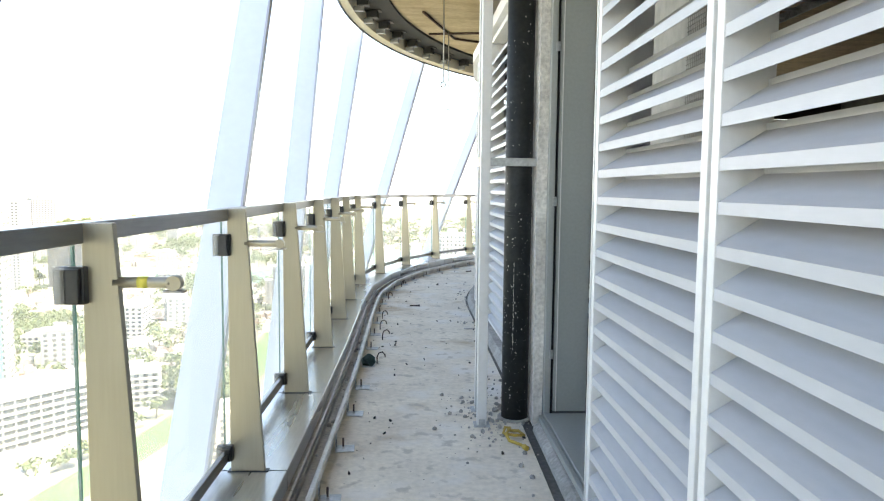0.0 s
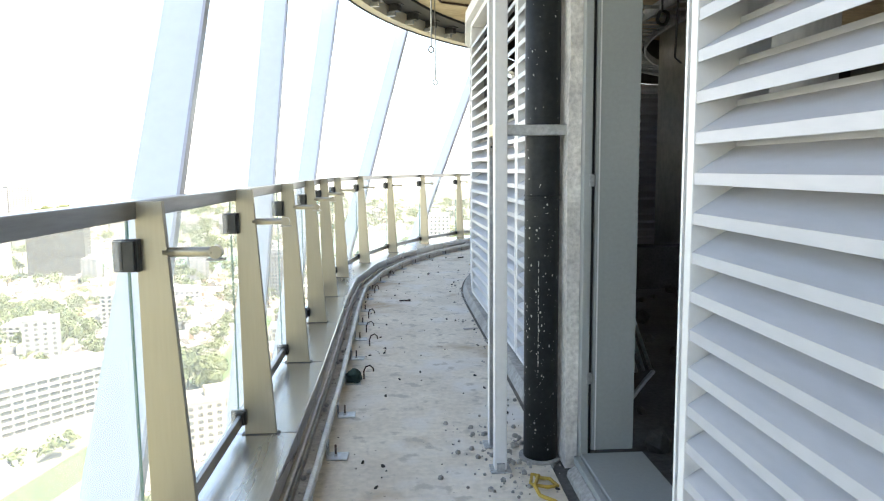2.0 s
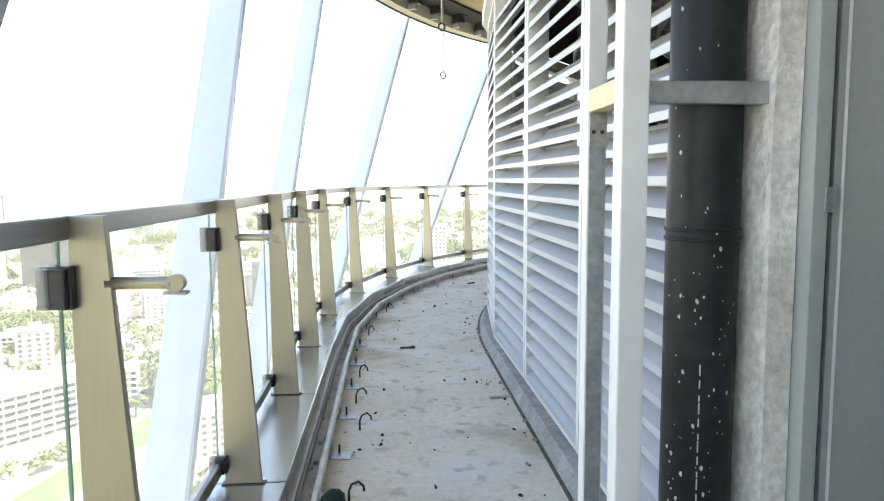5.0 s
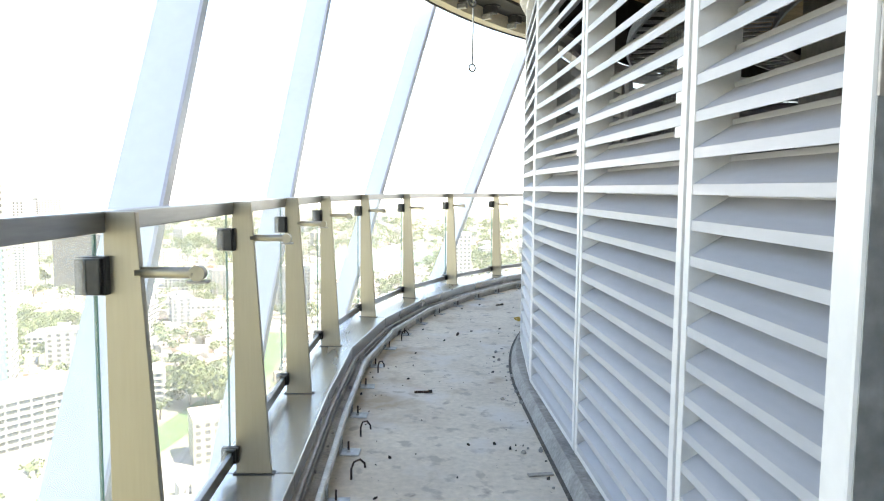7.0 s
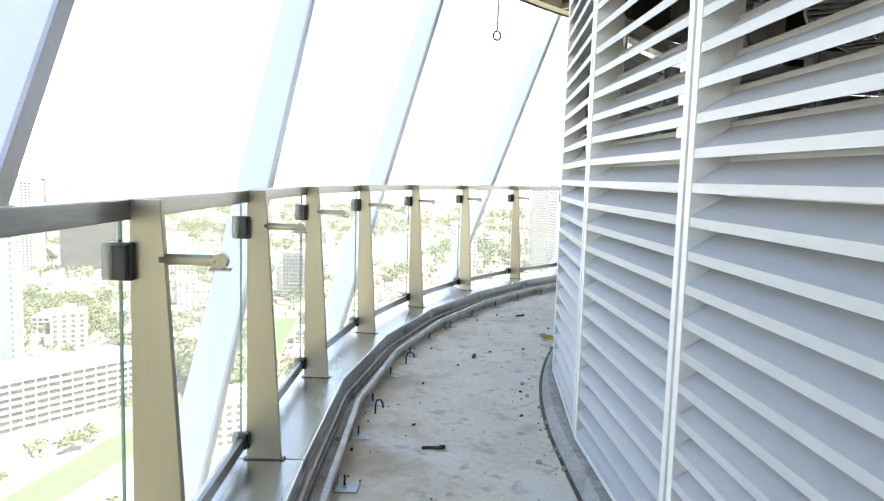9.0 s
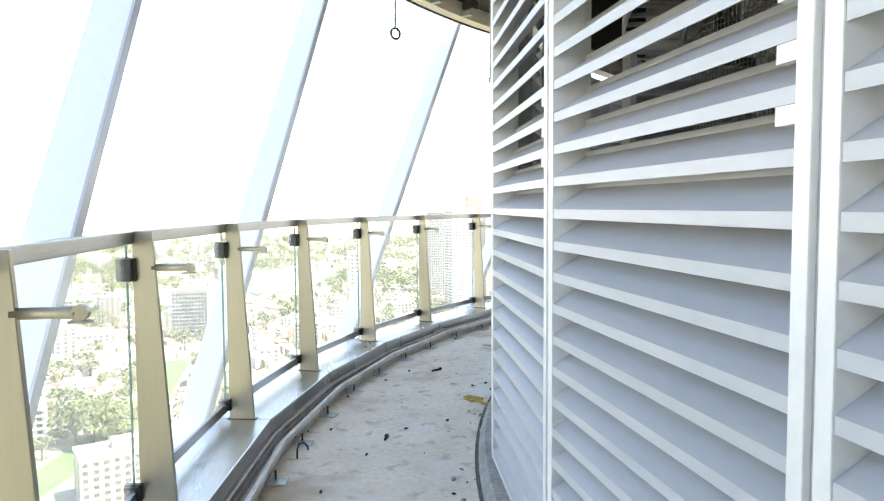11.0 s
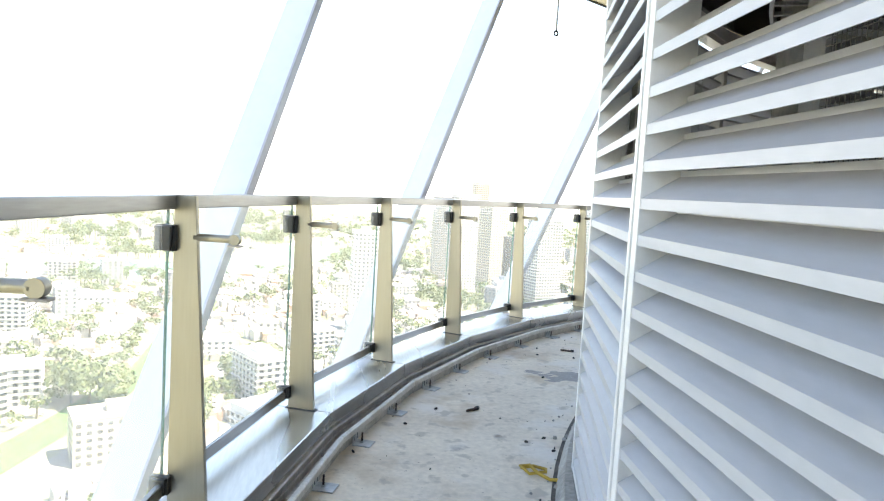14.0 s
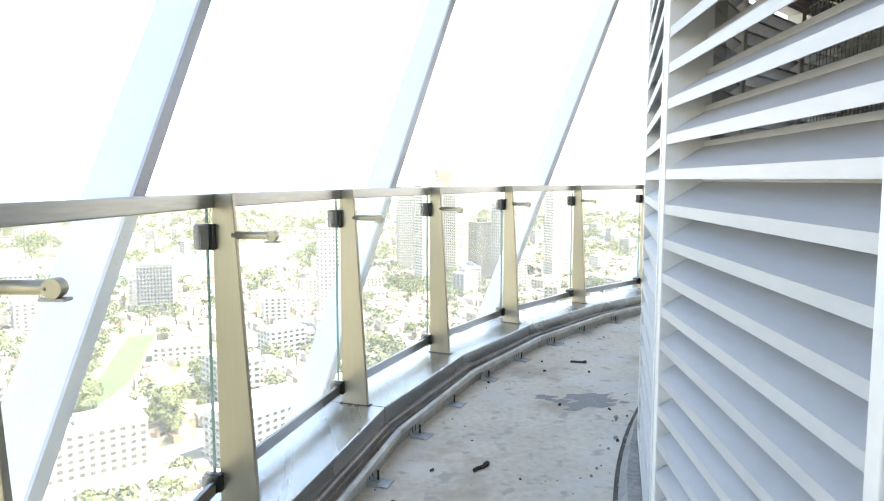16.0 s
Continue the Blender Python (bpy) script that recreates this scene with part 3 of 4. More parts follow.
# ---- plant room ----
def plant_room():
    t = thing("concrete_column", pose(1.55, 3.92, -0.004), "round bare concrete column in the plant room", "column", "columns")
    part("shaft", tube([(0, 0, 0), (0, 0, 1.2), (0, 0, SOFFIT - 0.001 + 0.004)], 0.27, 40), mat("pale cast column concrete", (0.47, 0.46, 0.43), 0.9, var=0.12, scale=2.5, fine=35, bump=0.4, tint=(0.36, 0.35, 0.33), stretch=(1, 1, 0.35)), t)
    copy_thing(t, pose(3.43, 9.12, -0.004) @ Matrix.Diagonal((1.45, 1.45, 1, 1)))
    copy_thing(t, pose(2.9, 11.2, -0.004))
    t = thing("equipment_plinth", label="low dusty concrete plinth in the plant room, darkened for shade", category="plinth")
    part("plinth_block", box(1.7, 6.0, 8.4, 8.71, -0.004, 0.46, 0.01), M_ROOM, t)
    t = thing("water_tank", pose(3.1, 6.5, -0.004), "black ribbed plastic water tank with blue label", "water tank")
    bm = bmesh.new()
    prof = [(0.0, 0.0), (0.50, 0.0)]
    for k in range(7):
        z = 0.1 + k * 0.18
        prof += [(0.50, z), (0.525, z + 0.03), (0.525, z + 0.09), (0.50, z + 0.12)]
    prof += [(0.47, 1.42), (0.34, 1.56), (0.2, 1.6), (0.2, 1.68), (0.0, 1.68)]
    seg = 32
    rings = [[bm.verts.new((r * math.cos(k * math.tau / seg), r * math.sin(k * math.tau / seg), z)) for k in range(seg)] if r else [bm.verts.new((0, 0, z))] for r, z in prof]
    for a, b in zip(rings, rings[1:]):
        for k in range(seg):
            q = [a[k % len(a)], a[(k + 1) % len(a)], b[(k + 1) % len(b)], b[k % len(b)]]
            bm.faces.new(list(dict.fromkeys(q))).smooth = True
    part("tank_body", bm, M_PIPE, t)
    lb = part("label_plate", box(-0.22, 0.22, -0.535, -0.53, 0.62, 1.04), M_BLUE, t, "blue paper label")
    lb.rotation_euler = (0, 0, radians(-50))
    for x0, x1, z0, z1 in ((-0.12, 0.0, 0.82, 1.0), (-0.16, 0.16, 0.67, 0.73)):
        part("label_bar", box(x0, x1, -0.538, -0.5355, z0, z1), M_YELLOW, lb)
    rng = random.Random(2)
    t = thing("scrap_pipes", label="leaning scrap metal tubes in the plant room", category="pipes")
    for k in range(3):
        part("scrap_pipe", tube([(1.20 + 0.035 * k, 4.93 + 0.03 * k, 0.66), (1.36 + 0.055 * k, 4.93 + 0.03 * k, 0.11)], 0.011, 10), M_GALV, t)
    part("scrap_angle", tube([(1.49, 5.0, 0.09), (1.40, 4.9, 0.06), (1.25, 4.72, 0.006)], 0.014, 6), M_GALV, t)
    bm = bmesh.new()
    for k in range(160):
        x, y = rng.uniform(1.0, 3.6), rng.uniform(3.3, 8.5)
        r = rng.uniform(0.015, 0.08)
        m = pose(x, y, r * 0.4, rng.uniform(0, 360), rng.uniform(0, 360), rng.uniform(0, 360))
        g = bmesh.ops.create_icosphere(bm, subdivisions=1, radius=r, matrix=m)
        for v in g["verts"]:
            v.co += noise.noise_vector(v.co * 20) * r * 0.5
    tagged(part("rubble", bm, M_ROOM), "broken concrete rubble on the plant room floor", "rubble", kind="stuff")
    for k in range(4):
        w = louvre_panel(5.6 - 0.95 * k, 9.75, 4.65 - 0.95 * k, 9.75, 0.0, 2.3, False)
        tagged(w, "grey louvre screen deep inside the plant room", group="inner louvre screens")
    t = thing("cable_coil", label="dark coil of cable hanging in the plant room", category="cable")
    pts = [(1.48 + 0.03 * math.sin(a) + 0.004 * k, 4.98 + 0.01 * math.cos(3 * a), 2.17 + 0.04 * math.cos(a)) for k in range(3) for a in [j * math.tau / 14 for j in range(14)]]
    part("coil", tube(pts, 0.007, 6), M_RUBBER, t)
    part("cord", tube([(1.46, 4.98, SOFFIT), (1.465, 4.98, 3.0), (1.48, 4.98, 2.21)], 0.006, 6), M_RUBBER, t)
    # hanging wires in the room
    for x, y, z in ((1.57, 5.0, 1.95),):
        w = thing("hanging_wire", label="dark cable hanging from the plant room soffit", category="cable")
        part("cable", tube([(x, y, SOFFIT), (x + 0.02, y, (SOFFIT + z) / 2), (x, y, z), (x + 0.04, y, z - 0.03)], 0.006, 6), M_RUBBER, w)
    # frames of pipework behind the slats
    for k in range(3):
        t = thing("cable_tray", label="galvanised ladder cable tray under the soffit", category="cable tray", group="cable trays")
        off = -2.0 - 0.8 * k
        part("tray_side", sweep(rect(off, off - 0.02, 2.45 + 0.25 * k, 2.53 + 0.25 * k), 4.5, 16, 0.5), M_GALV, t)
        part("tray_side", sweep(rect(off - 0.4, off - 0.42, 2.45 + 0.25 * k, 2.53 + 0.25 * k), 4.5, 16, 0.5), M_GALV, t)
        for j in range(38):
            r = part("rung", box(0.0, 0.38, -0.02, 0.02, 0, 0.02), M_GALV, t)
            r.matrix_basis = along(4.6 + 0.3 * j, off - 0.001, 2.47 + 0.25 * k)


# ---- hanging rods, clutter on the floor ----
def hangers():
    for x, y, z, r in ((0.485, 10.45, 2.50, 0.035), (0.33, 8.38, 2.58, 0.03), (1.68, 12.73, 2.61, 0.018)):
        t = thing("hanging_rod", pose(x, y, 0), "thin steel hanger rod with a ring end", "hanger rod", "hanger rods")
        part("rod", tube([(0, 0, SOFFIT), (0.004, 0, (SOFFIT + z) / 2), (0, 0, z)], 0.0075, 8), M_GALV, t)
        pts = [(r * math.sin(a) * 0.9, r * 0.4 * math.sin(a), z - r + r * math.cos(a)) for a in [k * math.tau / 16 for k in range(19)]]
        part("ring_eye", tube(pts, 0.007, 8), M_DARK, t)
    t = thing("soffit_bars", label="rusty reinforcing bars fixed under the soffit", category="bars")
    for a, b in (((0.1, 9.3), (0.6, 10.9)), ((0.2, 10.6), (1.4, 10.4)), ((0.6, 10.9), (1.5, 11.4))):
        part("bar", tube([(*a, SOFFIT - 0.02), (*b, SOFFIT - 0.02)], 0.016, 6), M_RUST, t)


def clutter():
    rng = random.Random(12)
    # bent starter bars
    for s, off in ((5.3, -0.23), (6.145, -0.24), (6.6, -0.2), (7.15, -0.2), (8.45, -0.2), (9.55, -0.19)):
        t = thing("wire_hook", along(s, off) @ pose(0, 0, 0, 0, 0, rng.uniform(-40, 40)), "bent rusty wire hook standing in the floor", "wire hook", "wire hooks")
        part("hook", tube([(0, 0, 0), (0.0, 0, 0.05), (0.012, 0, 0.08), (0.04, 0, 0.09), (0.06, 0, 0.07), (0.062, 0, 0.05)], 0.005, 8), M_RUST, t)
    # a yellow rope knot
    t = thing("rope", pose(0.53, 3.68, 0.006), "frayed yellow rope end lying on the concrete", "rope")
    pts = [(0.0, 0.10, 0.0), (0.05, 0.06, 0.01), (0.07, 0.0, 0.006), (0.02, -0.03, 0.016), (-0.04, 0.02, 0.008), (-0.02, 0.09, 0.02), (0.0, 0.05, 0.03), (-0.03, -0.02, 0.02), (-0.02, -0.08, 0.006), (0.03, -0.13, 0.004), (0.045, -0.17, 0.006)]
    part("strand", tube(pts, 0.008, 8), M_ROPE, t)
    part("frayed_end", tube([(0.045, -0.165, 0.006), (0.05, -0.19, 0.008), (0.055, -0.20, 0.008)], 0.014, 7), M_ROPE, t)
    t = copy_thing(t, along(10.82, -1.06, 0.006) @ pose(0, 0, 0, 0, 0, 60))
    # loose rods and sticks
    for s, off, a, L in ((7.94, -0.53, 5, 0.10), (11.74, -0.55, 60, 0.09), (13.9, -0.53, 20, 0.1), (9.9, -0.62, 85, 0.06)):
        t = thing("loose_rod", along(s, off, 0.008) @ pose(0, 0, 0, 0, 0, a), "short rusty rod lying on the floor", "rod", "loose rods")
        part("rod", tube([(-L / 2, 0, 0), (-L / 4, 0.004, 0), (L / 4, 0.0, 0), (L / 2, 0.008, 0)], 0.008, 7), M_RUST, t)
        part("rod_end", tube([(L / 2 - 0.01, 0.007, 0), (L / 2 + 0.012, 0.009, 0)], 0.012, 7), M_BITS, t)
    t = thing("metal_strip", pose(0.555, 6.64, 0.0, 0, 0, 8), "flat rusty metal strip set across the groove", "metal strip")
    part("strip", box(-0.07, 0.05, -0.016, 0.016, 0.0005, 0.008, 0.002), M_TRIM, t)
    # a dark wad by the gutter
    t = thing("cloth_wad", along(5.24, -0.165, 0.03), "dark green crumpled rag by the gutter", "rag")
    bm = bmesh.new()
    bmesh.ops.create_icosphere(bm, subdivisions=3, radius=0.05)
    for v in bm.verts:
        v.co += noise.noise_vector(v.co * 30) * 0.02
    part("cloth", bm, mat("dark rag", (0.02, 0.045, 0.04), 0.9), t)
    # grit
    bm = bmesh.new()
    for k in range(260):
        s = rng.uniform(1.0, 16.0)
        off = -rng.choice((rng.uniform(0.13, 1.1), rng.uniform(0.13, 0.4), rng.uniform(0.95, 1.12)))
        r = rng.choice((0.002, 0.003, 0.004, 0.005, 0.009))
        p = along(s, off).translation
        g = bmesh.ops.create_icosphere(bm, subdivisions=1, radius=r, matrix=pose(p.x, p.y, r * 0.5, rng.uniform(0, 360), rng.uniform(0, 360), 0) @ Matrix.Diagonal((1.5, 1, 0.7, 1)))
    tagged(part("grit", bm, M_BITS), "dark crumbs of grit scattered over the floor", "debris", kind="stuff")
    bm = bmesh.new()
    for k in range(500):
        s = rng.uniform(1.0, 16.0)
        off = rng.choice((rng.uniform(-1.17, -1.02), rng.uniform(-0.09, -0.03)))
        r = rng.choice((0.003, 0.005, 0.008, 0.014))
        p = along(s, off).translation
        if k < 170:
            p = Vector((rng.gauss(0.42, 0.12), rng.gauss(4.05, 0.22), 0))
            off = -0.5
        bmesh.ops.create_icosphere(bm, subdivisions=1, radius=r, matrix=pose(p.x, p.y, r * 0.4 + (0.02 if off > -0.1 else 0), rng.uniform(0, 360), rng.uniform(0, 360), 0))
    tagged(part("mortar_crumbs", bm, M_CONC), "pale mortar crumbs along the kerb and gutter", "debris", kind="stuff")
    # damp stains
    bm = bmesh.new()
    for k in range(26):
        cx, cy = rng.gauss(1.73, 0.16), rng.gauss(12.12, 0.09)
        rr = rng.uniform(0.012, 0.05)
        ph = rng.uniform(0, 9)
        bm.faces.new([bm.verts.new((cx + rr * 1.6 * math.cos(a) * (1 + 0.35 * math.sin(3 * a + ph)), cy + rr * math.sin(a) * (1 + 0.3 * math.cos(2 * a + ph)), 0.0012 + 0.00003 * k)) for a in [j * math.tau / 14 for j in range(14)]])
    tagged(part("damp_stain", bm, mat("damp concrete", (0.30, 0.28, 0.26), 0.55, var=0.15, scale=20)), "dark damp stain on the concrete floor", "stain", kind="stuff")
    # groove between floor and kerb
    tagged(part("floor_groove", sweep(rect(-1.131, -1.150, -0.05, 0.0015), 4.2, S1), mat("dirty groove", (0.16, 0.14, 0.12), 0.95, var=0.3, scale=8)), "dark dirt-filled groove beside the kerb", "groove", kind="structure")


# ---- the city below ----
GZ = -120.0
M_WALLS = [mat("painted render %s" % n, c, 0.8, var=0.08, scale=0.08, fine=0.8, bump=0, rnd=0.12) for n, c in (("white", (0.50, 0.49, 0.46)), ("cream", (0.42, 0.385, 0.32)), ("grey", (0.28, 0.285, 0.285)), ("dark", (0.08, 0.08, 0.08)))]
M_WIN = mat("dark window glass", (0.11, 0.115, 0.115), 0.15, var=0.1, bump=0)
M_ROOFS = island("mixed low roofs", [(0.36, 0.35, 0.32), (0.50, 0.48, 0.45), (0.26, 0.16, 0.11), (0.30, 0.29, 0.27), (0.46, 0.44, 0.41), (0.18, 0.17, 0.16), (0.38, 0.33, 0.27)])
M_LEAF = island("city foliage", [(0.085, 0.115, 0.045), (0.115, 0.14, 0.055), (0.10, 0.13, 0.05), (0.12, 0.14, 0.06), (0.08, 0.11, 0.045)])
M_TRUNK = mat("bark", (0.10, 0.075, 0.05), 0.9)
M_WATER = mat("green lake water", (0.13, 0.22, 0.16), 0.25, var=0.1, scale=0.02, fine=0.2, bump=0)
M_LAWN = mat("lawn", (0.075, 0.14, 0.052), 0.9, var=0.1, scale=0.05, fine=0.6, bump=0)
M_ROAD = mat("pale road", (0.27, 0.265, 0.25), 0.9, var=0.1, scale=0.05, fine=0.5, bump=0)
M_GROUND = mat("city ground", (0.28, 0.265, 0.23), 0.95, var=0.15, scale=0.012, fine=0.12, bump=0, tint=(0.11, 0.14, 0.055))
M_SCAF = mat("green scaffold net", (0.16, 0.42, 0.33), 0.8, var=0.1, scale=0.2, fine=2, bump=0)


def tower(name, w, d, h, material, storey=3.3, bay=3.6, slabs=False, label="", dark=0.55):
    t = thing(name, None, label, "building")
    part("wall", box(-w / 2, w / 2, -d / 2, d / 2, 0, h), material, t)
    part("roof", box(-w / 2 - 0.3, w / 2 + 0.3, -d / 2 - 0.3, d / 2 + 0.3, h, h + 1.0), material, t)
    part("roof_house", box(-w / 6, w / 5, -d / 5, d / 6, h + 1, h + 4.5), material, t)
    bm = bmesh.new()
    for k in range(int(h / storey)):
        z = k * storey + 0.9
        for horiz, n in ((True, int(w / bay)), (False, int(d / bay))):
            span = w if horiz else d
            for i in range(n):
                c = -span / 2 + (i + 0.5) * span / n
                hw = bay * dark / 2
                for sgn in (-1, 1):
                    if horiz:
                        box_bm(bm, c - hw, c + hw, sgn * d / 2 - 0.06, sgn * d / 2 + 0.06, z, z + storey * 0.55)
                    else:
                        box_bm(bm, sgn * w / 2 - 0.06, sgn * w / 2 + 0.06, c - hw, c + hw, z, z + storey * 0.55)
    tagged(part("window_grid", bm, M_WIN, t, "rows of dark windows"), kind="stuff")
    if slabs:
        bm = bmesh.new()
        for k in range(int(h / storey) + 1):
            box_bm(bm, -w / 2 - 0.9, w / 2 + 0.9, -d / 2 - 0.9, d / 2 + 0.9, k * storey - 0.15, k * storey + 0.25)
        tagged(part("floor_bands", bm, material, t, "projecting floor bands"), kind="stuff")
    return t


def polar(az, dist):
    """A place on the ground: az degrees to the right of the y axis."""
    return dist * math.sin(radians(az)), dist * math.cos(radians(az))


def city():
    rng = random.Random(77)
    tagged(part("ground", box(-4500, 4500, -4500, 4500, GZ - 2, GZ), M_GROUND), "hazy flat city ground with patches of green", "ground", kind="structure")
    # Glowing ring stands in for the bright haze at the horizon
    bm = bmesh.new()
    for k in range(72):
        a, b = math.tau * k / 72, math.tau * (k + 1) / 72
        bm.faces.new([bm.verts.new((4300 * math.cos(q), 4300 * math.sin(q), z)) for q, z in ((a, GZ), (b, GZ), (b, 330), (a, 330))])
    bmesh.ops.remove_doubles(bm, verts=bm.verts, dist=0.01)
    hz = bpy.data.materials.new("glowing haze backdrop")
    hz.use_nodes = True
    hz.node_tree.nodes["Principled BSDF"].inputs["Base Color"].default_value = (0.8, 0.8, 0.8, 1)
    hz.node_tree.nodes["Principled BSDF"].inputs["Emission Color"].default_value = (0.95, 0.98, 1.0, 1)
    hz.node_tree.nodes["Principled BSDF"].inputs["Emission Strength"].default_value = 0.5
    tagged(part("backdrop", bm, hz), "plain white ring glowing in place of horizon haze", "sky", kind="structure")
    keep = []

    def put(t, az, dist, turn, r):
        x, y = polar(az, dist)
        t.matrix_basis = pose(x, y, GZ, 0, 0, turn)
        keep.append((x, y, r))

    white, cream, grey, dark = M_WALLS
    put(tower("tower_block", 26, 22, 124, white, 3.3, 3.4, label="white high-rise under construction with dark window openings"), -31.2, 440, 20, 30)
    x, y = polar(-30.3, 420.5)
    net = thing("scaffold_net", pose(x, y, GZ, 0, 0, 30), "green scaffold netting hung on the high-rise", "netting")
    part("net", box(-2.0, 2.0, -0.4, 0.4, 20, 112), M_SCAF, net)
    put(tower("parking_block", 95, 26, 25, white, 3.4, 5.5, True, "white open-framed multi-storey block", 0.86), -29, 385, 52, 55)
    put(tower("office_block", 62, 30, 62, dark, 3.6, 4, label="dark glass office block by the lake"), -25.0, 945, 10, 45)
    put(tower("tower_block", 20, 20, 84, white, 3.2, 3.2, label="white residential tower with dark window rows"), 3.1, 590, 5, 20)
    put(tower("office_block", 30, 18, 46, grey, 3.4, 2.6, True, "grey office block with a grid facade"), -10.0, 690, 8, 24)
    put(tower("tower_block", 26, 22, 118, white, 3.3, 3.6, label="tall pale residential tower with many windows"), 11.0, 830, 15, 25)
    put(tower("tower_block", 30, 24, 112, grey, 3.4, 3.0, label="pale glass-fronted tower with window rows"), 9.4, 980, 0, 30)
    put(tower("tower_block", 28, 26, 105, cream, 3.3, 3.6, label="cream residential tower with window rows"), 13.3, 900, 30, 30)
    put(tower("tower_block", 24, 24, 70, dark, 3.5, 4.0, label="dark office tower among pale ones"), 15.3, 860, 10, 26)
    put(tower("tower_block", 32, 22, 96, white, 3.3, 3.4, True, "white tower with balcony bands"), 17.5, 780, 20, 30)
    put(tower("tower_block", 30, 26, 110, white, 3.3, 3.4, label="white slab tower with window rows"), 21.5, 900, 5, 30)
    put(tower("tower_block", 24, 24, 138, cream, 3.3, 3.4, label="tall cream tower breaking the skyline"), 12.2, 1250, 5, 30)
    put(tower("terrace_block", 46, 20, 22, white, 3.2, 4.0, True, "white stepped block with long balconies"), -2.5, 330, 40, 35)
    put(tower("flat_block", 40, 18, 20, cream, 3.2, 4.0, label="cream flat-roofed block beside the canal"), -14.5, 330, 25, 32)
    for i in range(9):
        put(tower("tower_block", rng.uniform(20, 34), rng.uniform(18, 26), rng.uniform(60, 125), rng.choice((white, cream, grey)), 3.3, 3.8, label="pale distant high-rise tower"), rng.uniform(-40, -27), rng.uniform(900, 1900), rng.uniform(0, 90), 25)
    # mid-rise blocks
    kinds = [tower("mid_rise_block", rng.uniform(16, 34), rng.uniform(12, 20), rng.choice((10, 13, 17, 20, 27)), rng.choice((white, white, cream, grey)), 3.3, 4.2, k % 2 == 0, "pale mid-rise city block with dark windows") for k in range(8)]
    for i, k in enumerate(kinds):
        put(k, rng.uniform(-38, 30), 420 + 90 * i, rng.uniform(0, 90), 24)

    # lake, canal, lawn, road
    def strip(name, material, pts, width, z, label, cat):
        bm = bmesh.new()
        prev = None
        for i, (px, py) in enumerate(pts):
            qx, qy = pts[min(i + 1, len(pts) - 1)]
            ox, oy = pts[max(i - 1, 0)]
            d = Vector((qx - ox, qy - oy, 0)).normalized()
            nrm = Vector((-d.y, d.x, 0)) * width / 2
            a, b = bm.verts.new(Vector((px, py, GZ + z)) + nrm), bm.verts.new(Vector((px, py, GZ + z)) - nrm)
            if prev:
                bm.faces.new((prev[0], prev[1], b, a))
            prev = (a, b)
        bmesh.ops.recalc_face_normals(bm, faces=bm.faces)
        tagged(part(name, bm, material), label, cat, kind="structure")

    def free(x, y, r):
        return all((x - a) ** 2 + (y - b) ** 2 > (r + c) ** 2 for a, b, c in keep)

    canal = [polar(a, d) for a, d in ((-46, 225), (-36, 255), (-30, 285), (-24, 325), (-18, 385), (-13, 470), (-11, 600))]
    strip("canal", M_LAWN, canal, 20, 0.3, "bright green canal with weeds", "canal")
    road = [polar(a, d) for a, d in ((-44, 195), (-34, 222), (-27, 258), (-21, 300), (-15, 365), (-8, 470), (2, 640))]
    strip("road", M_ROAD, road, 16, 0.35, "pale road beside the canal", "road")
    strip("road_far", M_ROAD, [polar(a, d) for a, d in ((-8, 330), (-3, 420), (1, 520), (4, 700))], 14, 0.3, "pale elevated road through trees", "road")
    lake = [polar(a, d) for a, d in ((-24, 1080), (-18, 1020), (-13, 980), (-8, 1000), (-4, 1120), (0, 1350))]
    strip("lake", M_WATER, lake, 150, 0.3, "green lake between trees", "lake")
    for path, w in ((canal, 13), (road, 11)):
        for (ax, ay), (bx, by) in zip(path, path[1:]):
            for i in range(8):
                keep.append((ax + (bx - ax) * i / 8, ay + (by - ay) * i / 8, w))
    for (ax, ay), (bx, by) in zip(lake, lake[1:]):
        for i in range(4):
            keep.append((ax + (bx - ax) * i / 4, ay + (by - ay) * i / 4, 85))

    n = 0
    while n < 200:
        az, d = rng.uniform(-44, 40), 300 + 2200 * rng.random() ** 1.3
        x, y = polar(az, d)
        if not free(x, y, 18):
            continue
        copy_thing(rng.choice(kinds), pose(x, y, GZ, 0, 0, rng.choice((10, 25, 100, 115)) + rng.uniform(-6, 6)))
        keep.append((x, y, 14))
        n += 1

    # low houses and trees share the rest
    verts, faces = [], []

    def house(x, y, a, w, d, h, rise):
        c, s = math.cos(a), math.sin(a)
        b = len(verts)
        for px, py, pz in ((-w, -d, 0), (w, -d, 0), (w, d, 0), (-w, d, 0), (-w, -d, h), (w, -d, h), (w, d, h), (-w, d, h), (-w, 0, h + rise), (w, 0, h + rise)):
            verts.append((x + px * c - py * s, y + px * s + py * c, GZ + pz))
        for f in ((0, 1, 5, 4), (1, 2, 6, 9, 5), (2, 3, 7, 6), (3, 0, 4, 8, 7), (4, 5, 9, 8), (6, 7, 8, 9)):
            faces.append([b + i for i in f])

    lv, lf = [], []
    trunks = bmesh.new()

    def tree(x, y, r, big=False):
        h = r * rng.uniform(1.0, 1.4)
        if r > 6:
            tube_bm(trunks, [(x, y, GZ), (x + 0.3, y, GZ + h * 0.6), (x + 0.5, y + 0.3, GZ + h)], 0.5, 5, False)
        lobes = [(x + rng.gauss(0, 0.42) * r, y + rng.gauss(0, 0.42) * r, GZ + h * rng.uniform(0.75, 1.35), r * rng.uniform(0.35, 0.6)) for _ in range(16 if big else 6)]
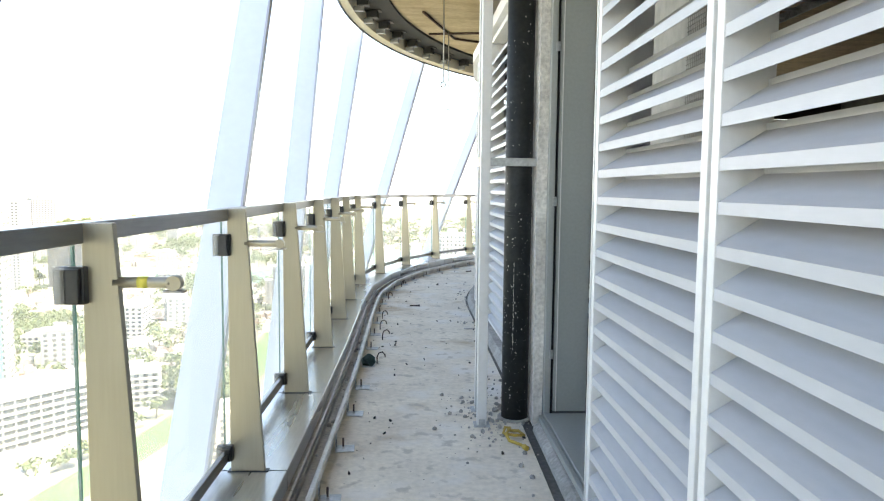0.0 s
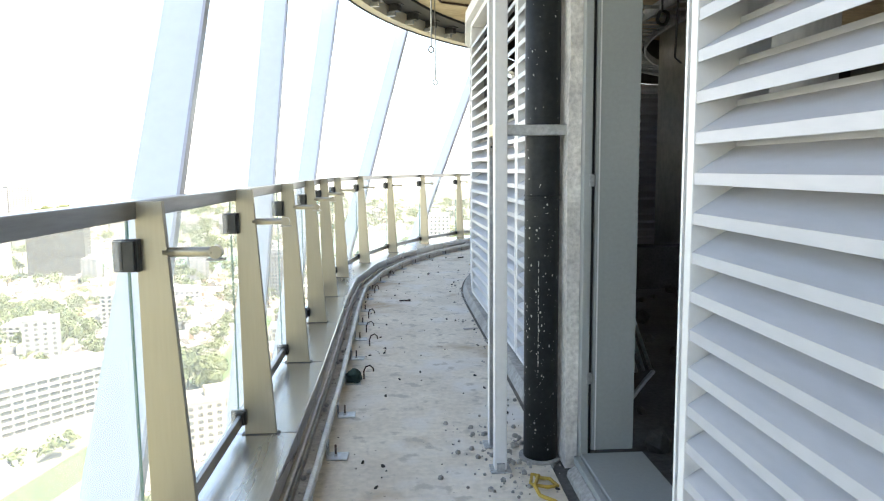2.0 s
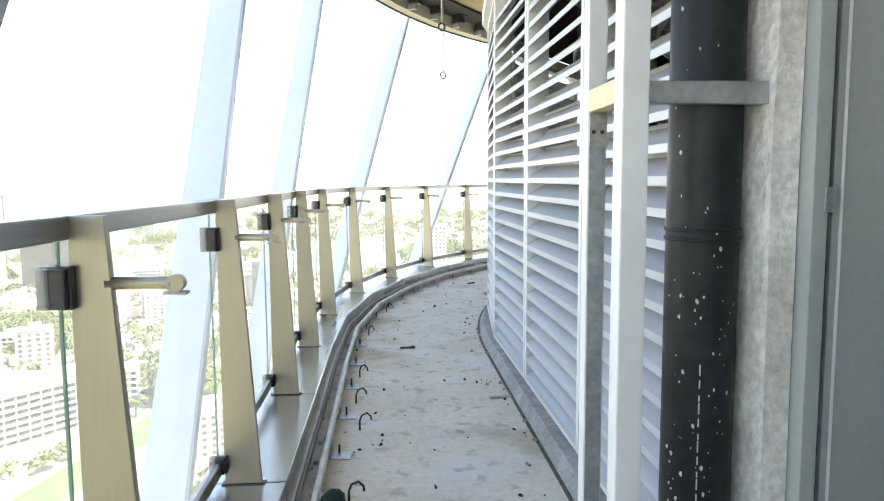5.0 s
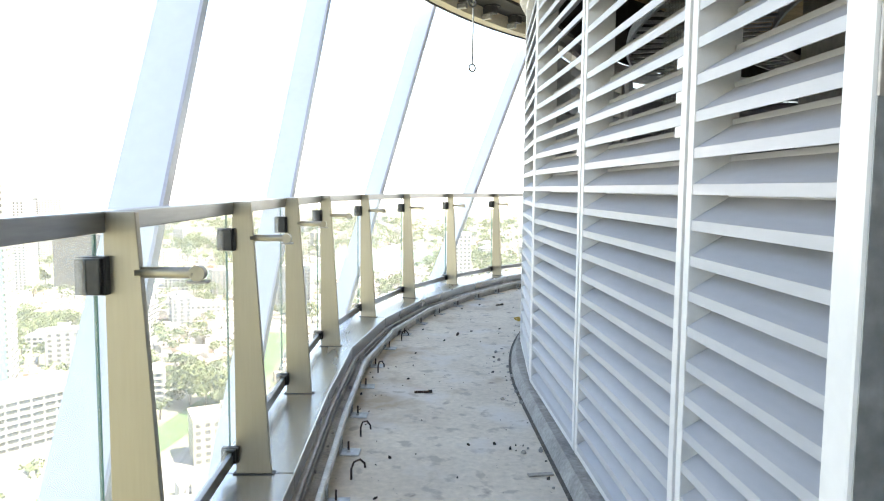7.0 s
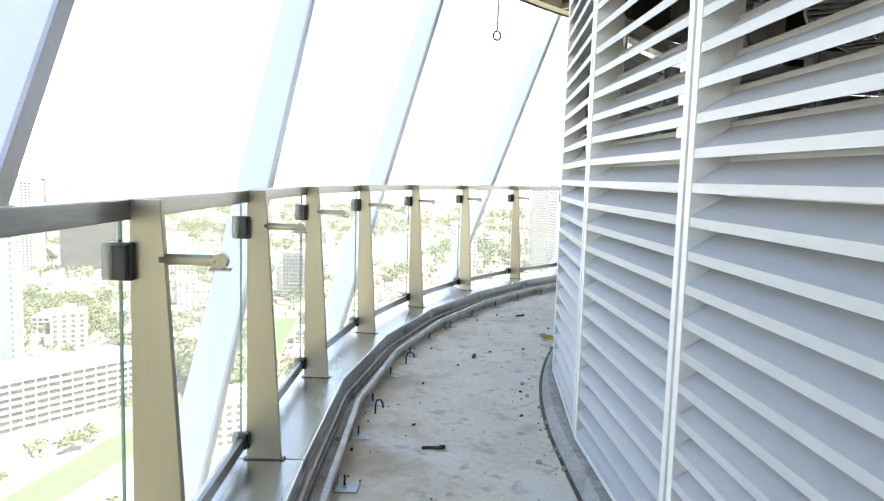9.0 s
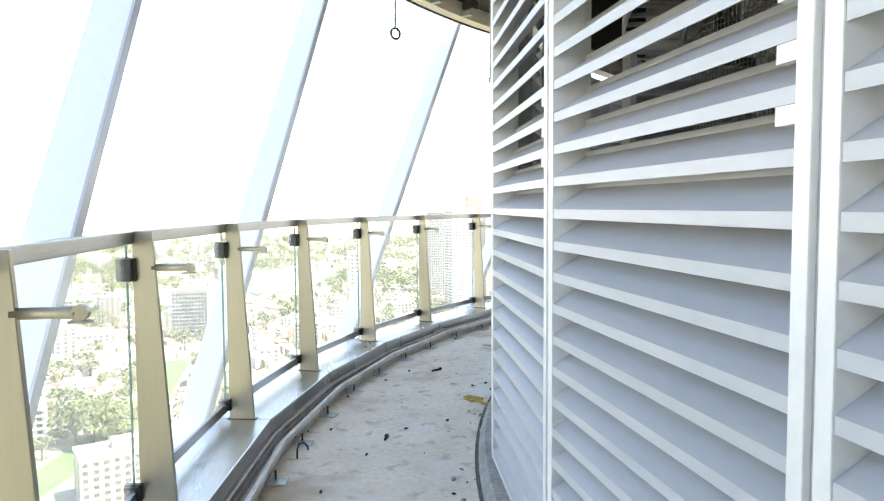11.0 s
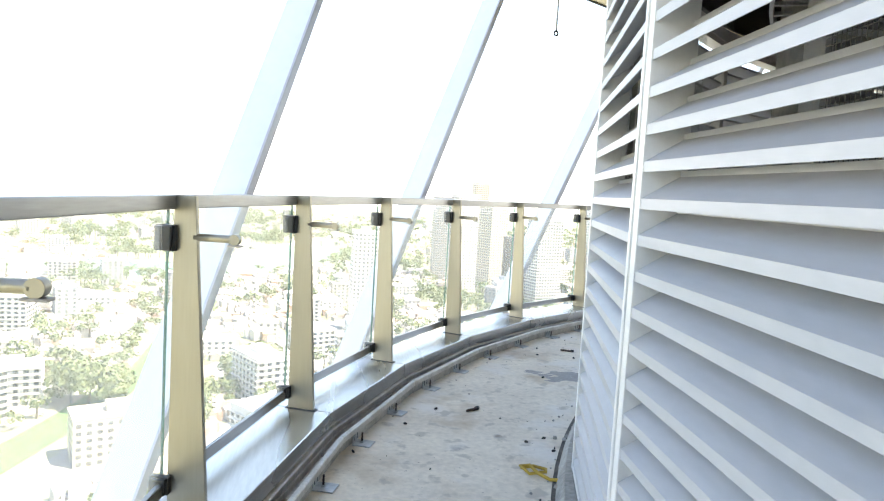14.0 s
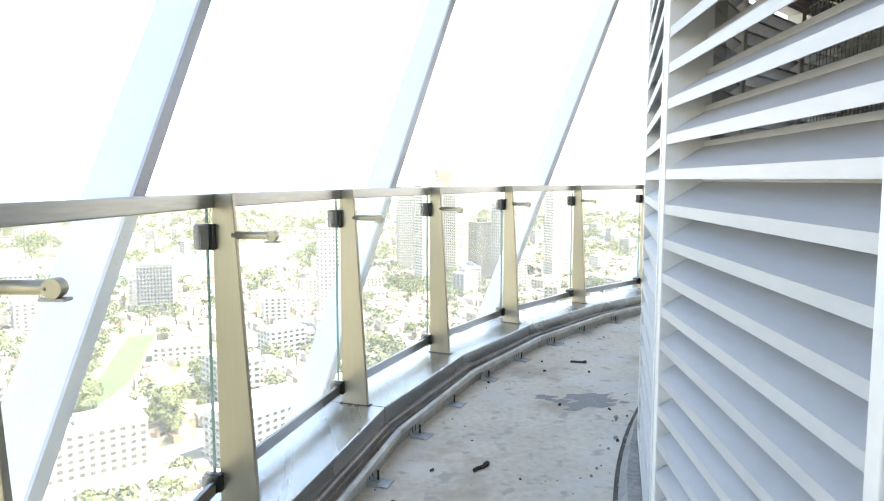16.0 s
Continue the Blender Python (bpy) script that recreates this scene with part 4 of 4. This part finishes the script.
        for lx, ly, lz, lr in lobes:
            for _ in range(110 if big else int(9 + r * 1.4) if math.hypot(x, y) > 800 else int(16 + r * 1.8)):
                v = Vector((rng.gauss(0, 1), rng.gauss(0, 1), abs(rng.gauss(0, 1)) * 0.9 - 0.15)).normalized() * lr * rng.uniform(0.8, 1.08)
                c = Vector((lx, ly, lz)) + v
                s = rng.uniform(0.5, 1.0) * (0.55 + (8 if big else r) * 0.09)
                u = Vector((rng.gauss(0, 1), rng.gauss(0, 1), rng.gauss(0, 1))).cross(v).normalized()
                w = (v.normalized() + Vector((rng.gauss(0, 0.5), rng.gauss(0, 0.5), rng.gauss(0, 0.5)))).cross(u).normalized()
                b = len(lv)
                lv.extend((c - u * s, c + w * s * 0.8, c + u * s, c - w * s * 0.8))
                lf.append((b, b + 1, b + 2, b + 3))

    for _ in range(12000):
        az, d = rng.uniform(-46, 42), 190 + 2300 * rng.random() ** 1.7
        x, y = polar(az, d)
        green = noise.noise(Vector((x * 0.006, y * 0.006, 3.0)))
        if not free(x, y, 5):
            continue
        if green > 0.12 or (rng.random() < 0.16):
            tree(x, y, rng.uniform(3.5, 8) * (1 + d / 2500))
        else:
            house(x, y, 0.4 + rng.choice((0, math.pi / 2)) + rng.uniform(-0.15, 0.15), rng.uniform(3, 7), rng.uniform(2.5, 5), rng.uniform(3, 8), rng.choice((0.2, 1.2, 1.8)))
    for _ in range(7000):
        az, d = rng.uniform(-46, 42), 240 + 1000 * rng.random() ** 1.2
        x, y = polar(az, d)
        if noise.noise(Vector((x * 0.006, y * 0.006, 3.0))) < 0.1 and free(x, y, 4):
            house(x, y, 0.4 + rng.choice((0, math.pi / 2)) + rng.uniform(-0.15, 0.15), rng.uniform(2, 4.5), rng.uniform(2, 3.5), rng.uniform(3, 7), rng.choice((0.2, 0.8, 1.2)))
    # trees lining the canal and a large clump
    for (ax, ay), (bx, by) in zip(canal, canal[1:]):
        d = Vector((bx - ax, by - ay))
        nrm = Vector((-d.y, d.x)).normalized()
        for i in range(int(d.length / 9)):
            f = rng.random()
            p = Vector((ax, ay)) + d * f + nrm * rng.uniform(14, 24)
            tree(p.x, p.y, rng.uniform(3, 6.5))
    for az, d, r in ((-16.8, 400, 13), (-16.0, 410, 11), (-18.0, 412, 10), (-15.2, 395, 7), (-14.6, 420, 8), (-9.5, 360, 10), (-5.0, 450, 10), (-6.0, 440, 9), (-2.0, 360, 8)):
        tree(*polar(az, d), r, True)
    me = bpy.data.meshes.new("low_houses")
    me.from_pydata(verts, [], faces)
    me.materials.append(M_ROOFS)
    tagged(new("low_houses", me), "dense pale low houses with mixed roofs", "houses", kind="stuff")
    me = bpy.data.meshes.new("tree_crowns")
    me.from_pydata(lv, [], lf)
    me.materials.append(M_LEAF)
    tagged(new("tree_crowns", me), "green tree crowns between the houses", "trees", kind="stuff")
    tagged(part("tree_trunks", trunks, M_TRUNK), "trunks of the larger city trees", "trees", kind="stuff")


structure()
plinth()
lip()
brackets()
railing()
fins()
ring()
louvres()
doorway()
pipe()
support()
plant_room()
hangers()
clutter()
city()
